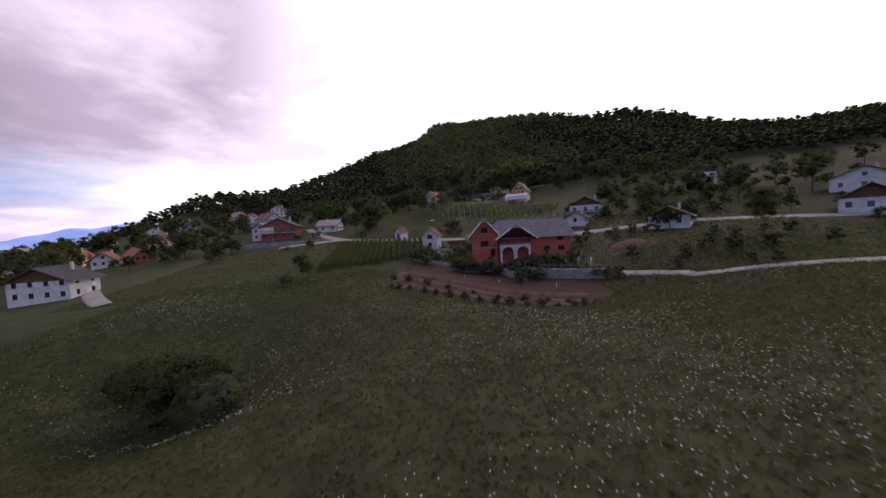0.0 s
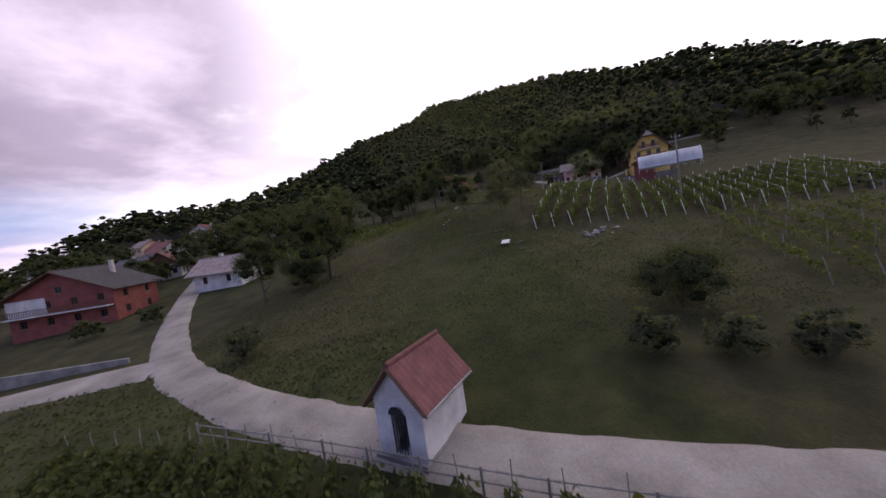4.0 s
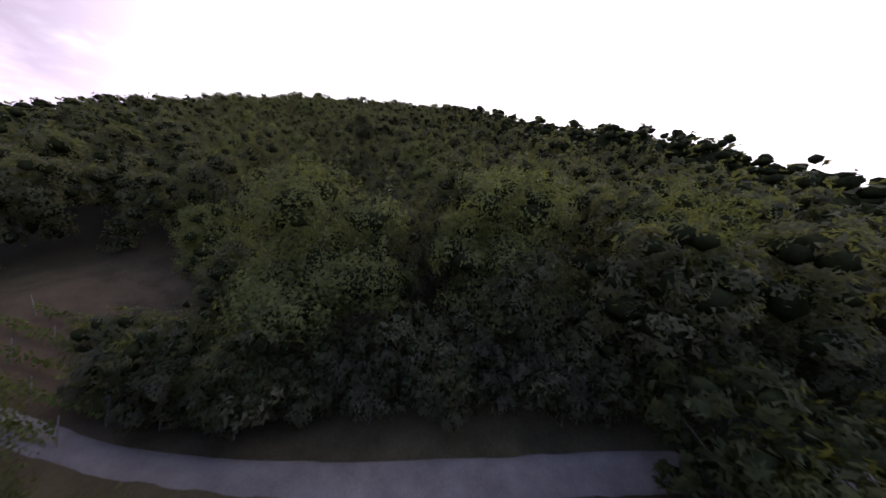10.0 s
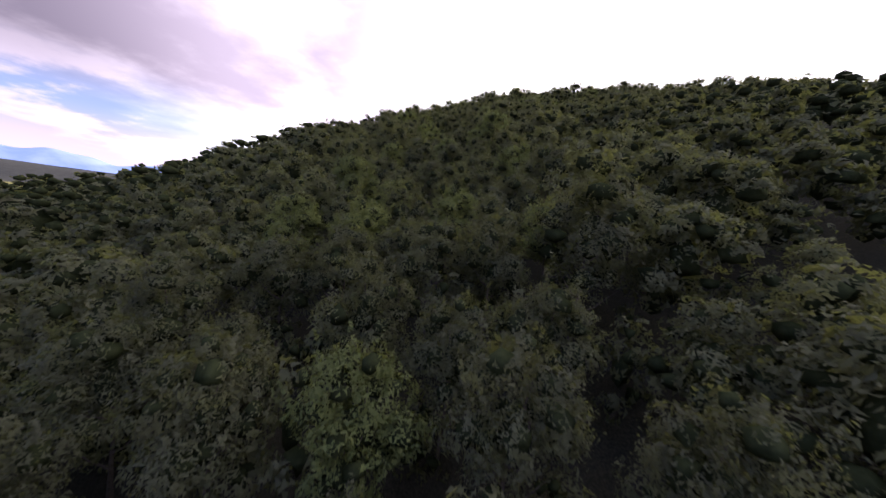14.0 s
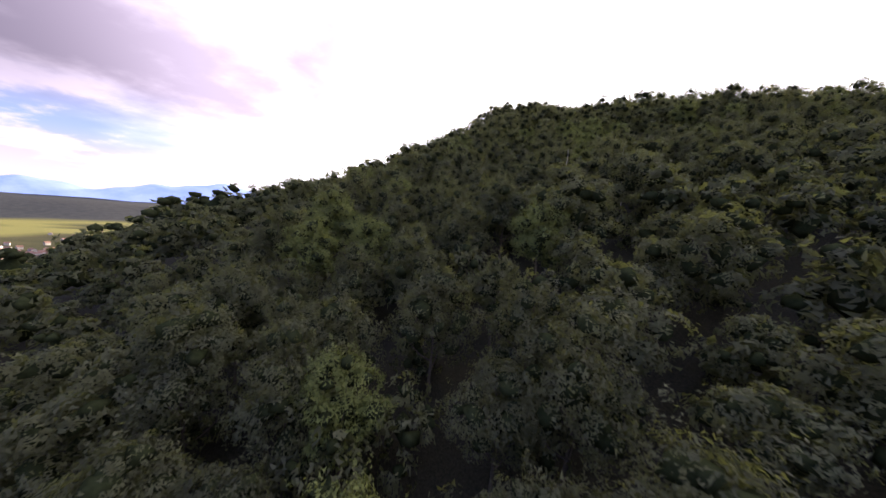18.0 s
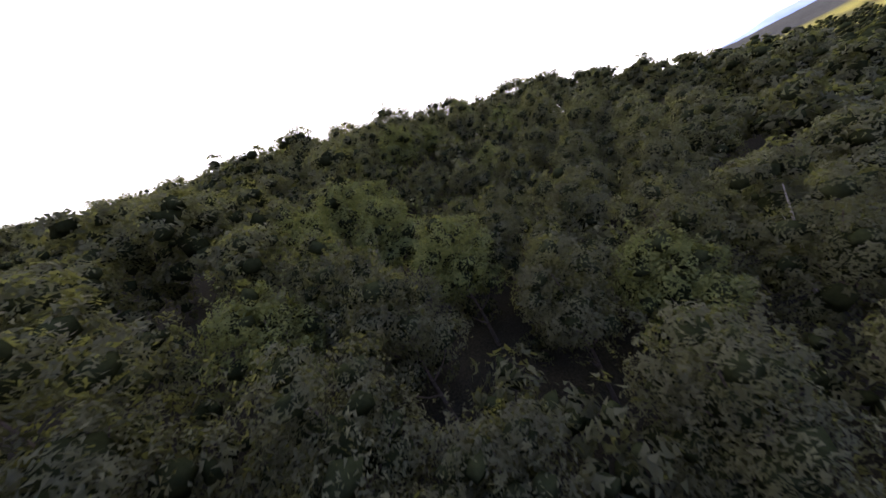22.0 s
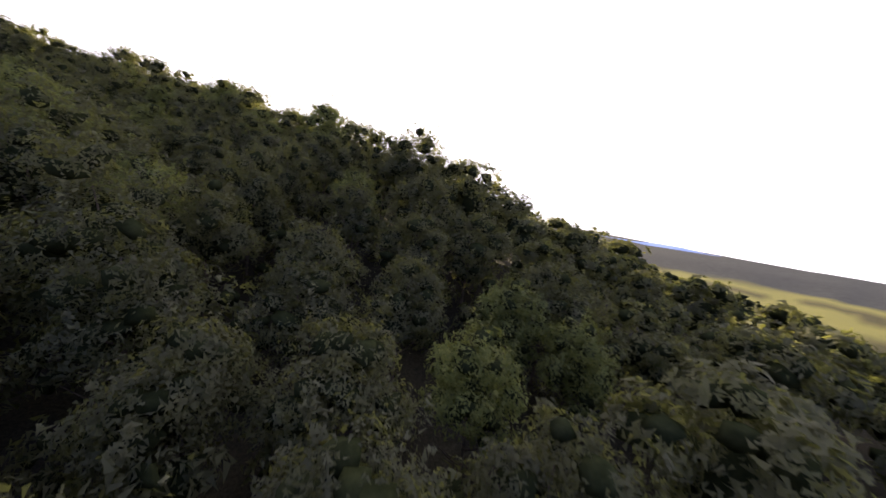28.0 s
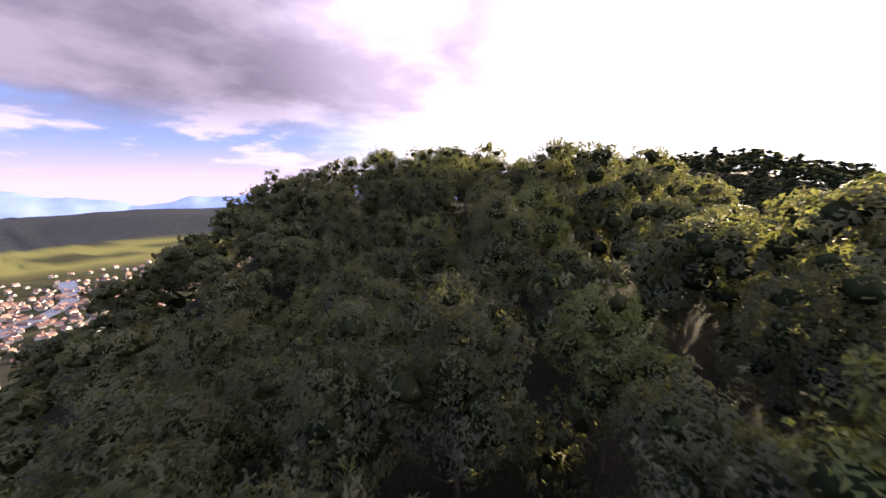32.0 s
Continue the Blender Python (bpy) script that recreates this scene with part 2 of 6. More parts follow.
def part(name, bm, mat, parent=None, label="", smooth=False):
    """Links a bmesh as one mesh object under a thing or a part."""
    me = bpy.data.meshes.new(name)
    bm.normal_update()
    bm.to_mesh(me)
    bm.free()
    me.materials.append(mat)
    if smooth:
        me.polygons.foreach_set("use_smooth", [True] * len(me.polygons))
    ob = new(name, me)
    if parent:
        ob.parent = parent
    if label:
        tagged(ob, label)
    return ob


def empty(name, m, label, category, group="", kind=""):
    ob = new(name)
    ob.matrix_world = m
    return tagged(ob, label, category, group, kind)


def box(bm, x0, x1, y0, y1, z0, z1, bevel=0.0):
    r = bmesh.ops.create_cube(bm, size=1.0)
    bmesh.ops.scale(bm, vec=(x1 - x0, y1 - y0, z1 - z0), verts=r["verts"])
    bmesh.ops.translate(bm, vec=((x0 + x1) / 2, (y0 + y1) / 2, (z0 + z1) / 2), verts=r["verts"])
    if bevel:
        es = {e for v in r["verts"] for e in v.link_edges}
        bmesh.ops.bevel(bm, geom=list(es), offset=bevel, segments=1, affect="EDGES")
    return bm


def boxed(*a, bevel=0.0):
    return box(bmesh.new(), *a, bevel=bevel)


def tube(bm, a, b, r0, r1, n=7):
    a, b = Vector(a), Vector(b)
    q = (b - a).to_track_quat("Z", "Y").to_matrix().to_4x4()
    bmesh.ops.create_cone(bm, cap_ends=True, segments=n, radius1=r0, radius2=r1, depth=(b - a).length, matrix=Matrix.Translation((a + b) / 2) @ q)
    return bm


# ---------------------------------------------------------------- the lie of the land
# heights of a 100 m net (south-west corner first), smoothed as a cubic B-spline
NET = np.array([
    [-51, -38, -26, -10, 12, 16, 3, -9, -20, -30], [-44, -33, -25, -22, -15, -14, -4, 0, 0, 0], [-36, -28, -18, -13, -4, 1, 9, 15, 21, 28],
    [-29, -19, -5, 4, 7, 11, 25, 30, 36, 40], [-26, -7, 11, 21, 28, 59, 68, 58, 54, 50], [-29, -1, 29, 59, 90, 96, 106, 106, 90, 71],
    [-35, -2, 35, 76, 120, 141, 149, 126, 96, 67], [-40, -5, 32, 82, 155, 184, 151, 121, 90, 57], [-43, -8, 26, 60, 105, 129, 125, 109, 80, 45]], float).T
KNOLLS = [(18, 82, 24, -4.0), (22, 55, 20, -4.5), (-28, 31, 15, -6.5), (0, 158, 22, 2.8), (0, 165, 26, 3.3), (1, 189, 11, 3.4), (-45, 455, 30, -4.0), (39, 211, 14, -5.0), (26, 246, 14, -5.5), (42, 463, 14, -4.5), (92, 478, 16, 4.0), (85, 436, 15, -3.0), (45, 595, 35, 3.5), (-225, 325, 50, 14.0), (105, 372, 42, 7.0), (230, 372, 50, 12.0), (135, 288, 34, 7.0), (-75, 392, 45, -4.0), (142, 492, 34, 5.0), (-135, 368, 38, -10.0), (126, 616, 38, -22.0), (122, 570, 26, -7.0), (112, 548, 20, 2.0)]
RIDGES = [(70, 900, 230, 120, 66), (-60, 1250, 300, 200, 20), (520, 640, 130, 120, 60), (490, 270, 120, 150, 42)]

# finer net of 40 m on the hilltop, added to the first
TOP = np.array([
    [4, 4, -11, -7, -2, -1, 0], [0, 1, -7, -15, -14, -7, 0], [0, 0, 5, -25, 20, 21, 4], [-1, -2, 8, -4, -21, 12, 8], [0, -3, 2, -6, 13, 3, 1],
    [-3, 13, -8, 12, -10, -1, 0], [-2, 9, -15, -11, 0, 0, 0], [5, 2, -4, -1, 0, 0, 0], [6, 2, -4, -1, 0, 0, 0]], float)


def hat(u):
    u = np.abs(u)
    return np.where(u < 1, (4 - 6 * u ** 2 + 3 * u ** 3) / 6, np.where(u < 2, (2 - u) ** 3 / 6, 0))


def spline_row(u, n):
    i = np.floor(u).astype(int)
    f = u - i
    w = ((1 - f) ** 3 / 6, (3 * f ** 3 - 6 * f ** 2 + 4) / 6, (-3 * f ** 3 + 3 * f ** 2 + 3 * f + 1) / 6, f ** 3 / 6)
    return [(np.clip(i - 1 + k, 0, n - 1), w[k]) for k in range(4)]


def smooth(v, lo, hi):
    t = np.clip((v - lo) / (hi - lo), 0, 1)
    return t * t * (3 - 2 * t)


def height(x, y):
    x, y = np.asarray(x, float), np.asarray(y, float)
    h = 0.0
    for i, wi in spline_row((x + 450) / 100, 10):
        for j, wj in spline_row((y + 100) / 100, 9):
            h = h + wi * wj * NET[i, j]
    for i in range(9):
        wi = hat((x + 80) / 40 - i)
        for j in range(7):
            if TOP[i, j]:
                h = h + TOP[i, j] * wi * hat((y - 410) / 40 - j)
    for kx, ky, s, a in KNOLLS:
        h = h + a * np.exp(-((x - kx) ** 2 + (y - ky) ** 2) / (s * s))
    for kx, ky, sx, sy, a in RIDGES:
        h = h + a * np.exp(-((x - kx) / sx) ** 2 - ((y - ky) / sy) ** 2)
    # valley floor round the hill, mountains far off
    r = np.hypot(x - 20, (y - 350) * 0.9)
    f = smooth(r, 430, 900)
    h = h * (1 - f) + f * -58
    az = np.arctan2(x - 20, y - 350)
    west = np.exp(-((az + 1.25) / 1.0) ** 2)
    lumps = 0.6 + 0.16 * np.sin(az * 9 + 1) + 0.10 * np.sin(az * 23) + 0.05 * np.sin(az * 51 + 2)
    h = h + smooth(r, 2300, 3100) * (45 + 40 * lumps) * (0.3 + 0.7 * west)
    east = np.exp(-((az - 2.0) / 0.7) ** 2)
    h = h + east * smooth(r, 900, 2400) * 90 * (0.6 + 0.5 * lumps)
    return h


def ground_z(x, y):
    return float(height(x, y))


def forest_edge(x):
    """How far along y the wood begins."""
    x = np.asarray(x, float)
    return 228 + 28 * (1 - smooth(x, 15, 25)) - 9 * smooth(x, 44, 62) + np.clip(-x - 40, 0, 400) * 0.20 - 14 * smooth(x, 95, 125) + 4 * np.sin(x * 0.075) + np.clip(x - 150, 0, 400) * 0.12


def woodland(x, y):
    e = y - forest_edge(x)
    r = np.hypot(x - 20, (y - 350) * 0.9)
    return smooth(e, -6, 10) * (1 - smooth(r, 640, 900))


def axis_steps(lo, hi, core_lo, core_hi, fine, grow=1.14):
    core = list(np.arange(core_lo, core_hi + 0.01, fine))
    a, s = [], fine
    v = core_lo
    while v > lo:
        s *= grow
        v -= s
        a.append(max(v, lo))
    b, s, v = [], fine, core_hi
    while v < hi:
        s *= grow
        v += s
        b.append(min(v, hi))
    return np.array(a[::-1] + core + b)


def build_ground():
    xs, ys = axis_steps(-4400, 4400, -90, 110, 2.2, 1.08), axis_steps(-4000, 4600, -10, 270, 2.2, 1.08)
    X, Y = np.meshgrid(xs, ys, indexing="ij")
    Z = height(X, Y)
    rough = np.array([noise.fractal(Vector((x * 0.11, y * 0.11, 3.0)), 1.0, 2.0, 3) for x, y in zip(X.ravel(), Y.ravel())]).reshape(X.shape)
    r = np.hypot(X - 20, (Y - 350) * 0.9)
    Z = Z + rough * np.clip((r - 520) * 0.006, 0.06, 8)
    nx, ny = X.shape
    idx = np.arange(nx * ny).reshape(nx, ny)
    quads = np.stack([idx[:-1, :-1], idx[1:, :-1], idx[1:, 1:], idx[:-1, 1:]], -1).reshape(-1, 4)
    me = make_mesh("ground", np.stack([X, Y, Z], -1).reshape(-1, 3), [(0, quads)], [M["ground"]], smooth=True)
    def put(name, v):
        a = me.attributes.new(name, "FLOAT", "POINT")
        a.data.foreach_set("value", np.clip(v, 0, 1).astype(np.float32).ravel())
    big = np.sin(X * 0.05 + 1.3 * np.sin(Y * 0.04)) * 0.5 + 0.5
    put("dry", 0.9 * np.exp(-((X - 12) / 9) ** 2 - ((Y - 251) / 9) ** 2) + 0.30 * big + 0.08 * smooth(Y, 120, 135) * (1 - smooth(Y, 205, 220)) * (np.abs(X) < 45) + 0.5 * np.exp(-((X + 22 + (Y - 120) * 0.1) / 7) ** 2) * smooth(Y, 118, 128) * (1 - smooth(Y, 200, 215)) + 0.25 * smooth(Y, 55, 65) * (X > 0))
    plot = [(-9.5, 72), (-8.6, 57.5), (6, 50.5), (22.5, 51), (28, 57), (30, 64), (16, 76), (6, 77)]
    terr = np.ones_like(X)
    for (ax, ay), (bx, by) in zip(plot, plot[1:] + plot[:1]):
        off = ((bx - ax) * (Y - ay) - (by - ay) * (X - ax)) / math.hypot(bx - ax, by - ay)
        terr = terr * smooth(off, -1.2, 1.2)
    clear = np.exp(-((X - 8) / 12) ** 2 - ((Y - 238) / 16) ** 2)
    put("soil", 0.85 * terr + 0.4 * clear + 0.5 * np.exp(-((X + 16) / 6) ** 2 - ((Y - 186) / 14) ** 2))
    lush = smooth(-X, 12, 26) * smooth(Y, 48, 76) * (1 - smooth(Y, 118, 128)) + 0.9 * np.exp(-((X + 5) / 22) ** 2 - ((Y - 130) / 12) ** 2) + 0.8 * np.exp(-((X - 60) / 18) ** 2 - ((Y - 165) / 16) ** 2) + 0.6 * np.exp(-((X + 95) / 40) ** 2 - ((Y - 60) / 40) ** 2) + 0.5 * np.exp(-((X - 14) / 18) ** 2 - ((Y - 198) / 12) ** 2)
    put("lush", lush)
    put("woodland", woodland(X, Y))
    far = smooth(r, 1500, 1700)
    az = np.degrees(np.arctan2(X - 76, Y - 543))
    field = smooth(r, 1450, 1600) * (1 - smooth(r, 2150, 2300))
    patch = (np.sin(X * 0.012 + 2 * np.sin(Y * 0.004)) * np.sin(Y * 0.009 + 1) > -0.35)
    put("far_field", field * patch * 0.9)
    # distance mask for the haze-tinted wood colour
    put("far_wood_haze", smooth(r, 2150, 2300))
    ob = new("ground", me)
    return tagged(ob, "green hillside meadow, wooded slopes and far valley", "ground", kind="structure")


build_ground()


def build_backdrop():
    """Far mountain chain, a plain strip with blue haze in its colour and glow."""
    m, nt, bs = material("haze_blue_glow", 1.0, 0.0, 0.0)
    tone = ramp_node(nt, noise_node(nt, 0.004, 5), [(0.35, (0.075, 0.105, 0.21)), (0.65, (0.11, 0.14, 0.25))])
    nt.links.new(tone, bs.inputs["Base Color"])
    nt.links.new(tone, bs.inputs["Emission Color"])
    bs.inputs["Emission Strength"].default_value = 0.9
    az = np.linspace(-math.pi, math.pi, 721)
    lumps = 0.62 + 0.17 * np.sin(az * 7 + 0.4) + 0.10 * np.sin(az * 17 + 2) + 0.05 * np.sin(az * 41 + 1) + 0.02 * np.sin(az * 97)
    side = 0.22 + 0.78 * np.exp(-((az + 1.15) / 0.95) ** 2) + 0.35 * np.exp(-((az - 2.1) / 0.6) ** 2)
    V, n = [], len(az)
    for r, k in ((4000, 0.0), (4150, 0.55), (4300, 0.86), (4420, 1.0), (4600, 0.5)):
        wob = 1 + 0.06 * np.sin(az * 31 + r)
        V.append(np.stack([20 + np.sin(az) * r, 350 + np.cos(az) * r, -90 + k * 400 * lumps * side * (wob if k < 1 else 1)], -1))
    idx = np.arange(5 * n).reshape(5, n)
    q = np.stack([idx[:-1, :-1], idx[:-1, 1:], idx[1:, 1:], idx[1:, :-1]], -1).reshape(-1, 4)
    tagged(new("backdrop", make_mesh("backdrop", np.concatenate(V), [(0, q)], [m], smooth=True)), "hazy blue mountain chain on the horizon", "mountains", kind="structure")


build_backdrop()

# ---------------------------------------------------------------- trees
RNG = np.random.default_rng(7)


def leaf_tris(rng, centre, normal, size, slim=0.42):
    """Small pointed leaf sprays, one triangle each."""
    n = len(centre)
    t = rng.normal(size=(n, 3))
    t -= (t * normal).sum(1, keepdims=True) * normal
    t /= np.linalg.norm(t, axis=1, keepdims=True) + 1e-9
    b = np.cross(normal, t)
    s = size * rng.uniform(0.6, 1.35, (n, 1))
    p = np.stack([centre - t * s * 0.8 - b * s * slim, centre + t * s * 1.1 - normal * s * 0.2, centre - t * s * 0.5 + b * s * slim], 1)
    return p.reshape(-1, 3), np.arange(n * 3).reshape(-1, 3)


def leaf_quads(rng, centre, normal, size, slim=0.55):
    """Small folded leaf sprays, one four-sided face each."""
    n = len(centre)
    t = rng.normal(size=(n, 3))
    t -= (t * normal).sum(1, keepdims=True) * normal
    t /= np.linalg.norm(t, axis=1, keepdims=True) + 1e-9
    b = np.cross(normal, t)
    s = size * rng.uniform(0.6, 1.3, (n, 1))
    droop = normal * s * 0.25
    p = np.stack([centre - t * s, centre + b * s * slim - droop * 0.4, centre + t * s - droop, centre - b * s * slim + droop * 0.2], 1)
    return p.reshape(-1, 3), np.arange(n * 4).reshape(-1, 4)


def unit_ball(levels):
    """Places and faces of a unit icosphere."""
    bm = bmesh.new()
    bmesh.ops.create_icosphere(bm, subdivisions=levels, radius=1.0)
    v, f = np.array([p.co[:] for p in bm.verts]), np.array([[p.index for p in q.verts] for q in bm.faces])
    bm.free()
    return v, f


BALL = {k: unit_ball(k) for k in (1, 2, 3)}


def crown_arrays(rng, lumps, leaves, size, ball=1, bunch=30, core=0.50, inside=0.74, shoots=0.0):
    """Billows of one crown: knobbly core coloured dark as inner shade, under bunches of leaf sprays."""
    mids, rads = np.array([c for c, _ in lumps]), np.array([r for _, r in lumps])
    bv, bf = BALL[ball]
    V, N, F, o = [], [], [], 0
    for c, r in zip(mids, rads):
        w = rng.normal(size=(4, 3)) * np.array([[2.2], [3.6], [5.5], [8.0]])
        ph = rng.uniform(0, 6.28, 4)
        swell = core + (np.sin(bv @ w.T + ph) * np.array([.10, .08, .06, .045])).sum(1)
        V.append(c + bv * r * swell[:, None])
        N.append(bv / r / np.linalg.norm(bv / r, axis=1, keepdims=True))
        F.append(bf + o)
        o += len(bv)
    area = np.prod(rads, axis=1) ** (2 / 3)
    tufts = max(24, leaves // bunch)
    pick = rng.choice(len(lumps), tufts, p=area / area.sum())
    C, Rr = mids[pick], rads[pick]
    d = rng.normal(size=(tufts, 3))
    d[:, 2] = d[:, 2] * 0.75 + 0.28
    d /= np.linalg.norm(d, axis=1, keepdims=True)
    heart = C + d * Rr * rng.uniform(inside, 1.08, (tufts, 1))
    spread = np.mean(Rr, axis=1, keepdims=True) * rng.uniform(0.16, 0.30, (tufts, 1))
    own = np.arange(leaves) % tufts
    off = rng.normal(size=(leaves, 3))
    off -= d[own] * (off * d[own]).sum(1, keepdims=True) * 0.6
    off[:, 2] *= 0.7
    # the bunch arches: its rim hangs lower than its heart
    sag = (off ** 2).sum(1, keepdims=True) * spread[own] * 0.10
    place = heart[own] + off * spread[own] - d[own] * sag - np.array([0, 0, 0.5]) * sag
    # some topmost bunches grow out as loose upright shoots
    rise = (rng.uniform(size=tufts) < shoots) & (d[:, 2] > 0.25)
    up = d + np.array([0, 0, 1.1])
    up /= np.linalg.norm(up, axis=1, keepdims=True)
    reach = rng.uniform(0.0, 1.0, (leaves, 1))
    thin = heart[own] + up[own] * reach * spread[own] * 4.2 + off * spread[own] * 0.55 * (1.15 - reach)
    place = np.where(rise[own][:, None], thin, place)
    # leaves that would sit deep inside a neighbouring billow are left out
    deep = np.zeros(leaves, bool)
    for c, r in zip(mids, rads):
        deep |= (((place - c) / r) ** 2).sum(1) < core * core * 1.6
    place, own = place[~deep], own[~deep]
    out = place - C[own]
    out /= np.linalg.norm(out, axis=1, keepdims=True)
    tilt = out * 0.8 + rng.normal(size=out.shape) * 0.38 + np.array([0, 0, 0.35])
    tilt /= np.linalg.norm(tilt, axis=1, keepdims=True)
    q, qf = leaf_tris(rng, place, tilt, size)
    soft = out * 0.75 + tilt * 0.45 + np.array([0, 0, 0.25])
    soft /= np.linalg.norm(soft, axis=1, keepdims=True)
    return np.concatenate(V + [q]), np.concatenate(N + [np.repeat(soft, 3, axis=0)]), np.concatenate(F), qf + o


def crown_lumps(rng, height_m, radius, base, count, flat=0.8):
    """Billows of a broad crown round a middle axis."""
    out = []
    mid = (base + height_m) / 2
    half = (height_m - base) / 2
    for k in range(count):
        u = rng.uniform(-0.75, 0.9)
        a = k * 2.4 + rng.uniform(-0.4, 0.4)
        reach = radius * math.sqrt(max(0.05, 1 - u * u)) * rng.uniform(0.45, 0.72)
        r = radius * rng.uniform(0.34, 0.52)
        out.append((np.array([math.cos(a) * reach, math.sin(a) * reach, mid + u * half * 0.78]), (r, r, r * flat)))
    out.append((np.array([0, 0, mid]), (radius * 0.55, radius * 0.55, half * 0.75)))
    out.append((np.array([rng.uniform(-.5, .5), rng.uniform(-.5, .5), height_m - radius * 0.34]), (radius * 0.38, radius * 0.38, radius * 0.34)))
    return out


def trunk_arrays(rng, base, radius, height_m, r0, limbs=5):
    bm = bmesh.new()
    p, r = Vector((0, 0, -0.6)), r0
    top = height_m * 0.8
    steps = 5
    for k in range(steps):
        q = Vector((rng.uniform(-.12, .12) * k, rng.uniform(-.12, .12) * k, -0.6 + (top + 0.6) * (k + 1) / steps))
        tube(bm, p, q, r, r * 0.72, 7)
        p, r = q, r * 0.72
    for k in range(limbs):
        a = k * 2.4 + rng.uniform(-.3, .3)
        z = base * 0.75 + (height_m - base) * 0.12 * k
        e = Vector((math.cos(a) * radius * 0.6, math.sin(a) * radius * 0.6, z + radius * 0.55))
        m = Vector((e.x * 0.45, e.y * 0.45, z + radius * 0.18))
        tube(bm, (0, 0, z), m, r0 * 0.42, r0 * 0.28, 5)
        tube(bm, m, e, r0 * 0.28, r0 * 0.08, 5)
    return bm


def tree_kind(seed, height_m, radius, base, count, leaves, size, leaf, r0=0.25, flat=0.8, core=0.36, inside=0.48, shoots=0.08):
    """The two meshes of one kind of tree."""
    rng = np.random.default_rng(seed)
    v, nr, t, q = crown_arrays(rng, crown_lumps(rng, height_m, radius, base, count, flat), leaves, size, 1, 26, core, inside, shoots)
    crown = make_mesh("crown", v, [(1, t), (0, q)], [leaf, M["core_shade"]], True, nr)
    bm = trunk_arrays(rng, base, radius, height_m, r0)
    trunk = bpy.data.meshes.new("trunk")
    bm.to_mesh(trunk)
    bm.free()
    trunk.materials.append(M["bark"])
    return crown, trunk


def plant_tree(kind, x, y, name, label, category="tree", scale=1.0, turn=0.0, lean=(0, 0), group="", sink=0.1):
    crown, trunk = kind
    m = Matrix.Translation((x, y, ground_z(x, y) - sink)) @ Euler((lean[0], lean[1], turn)).to_matrix().to_4x4() @ Matrix.Diagonal((scale, scale, scale, 1))
    ob = empty(name, m, label, category, group)
    for n, me in (("trunk", trunk), ("crown", crown)):
        c = new(n, me)
        c.parent = ob
    return ob


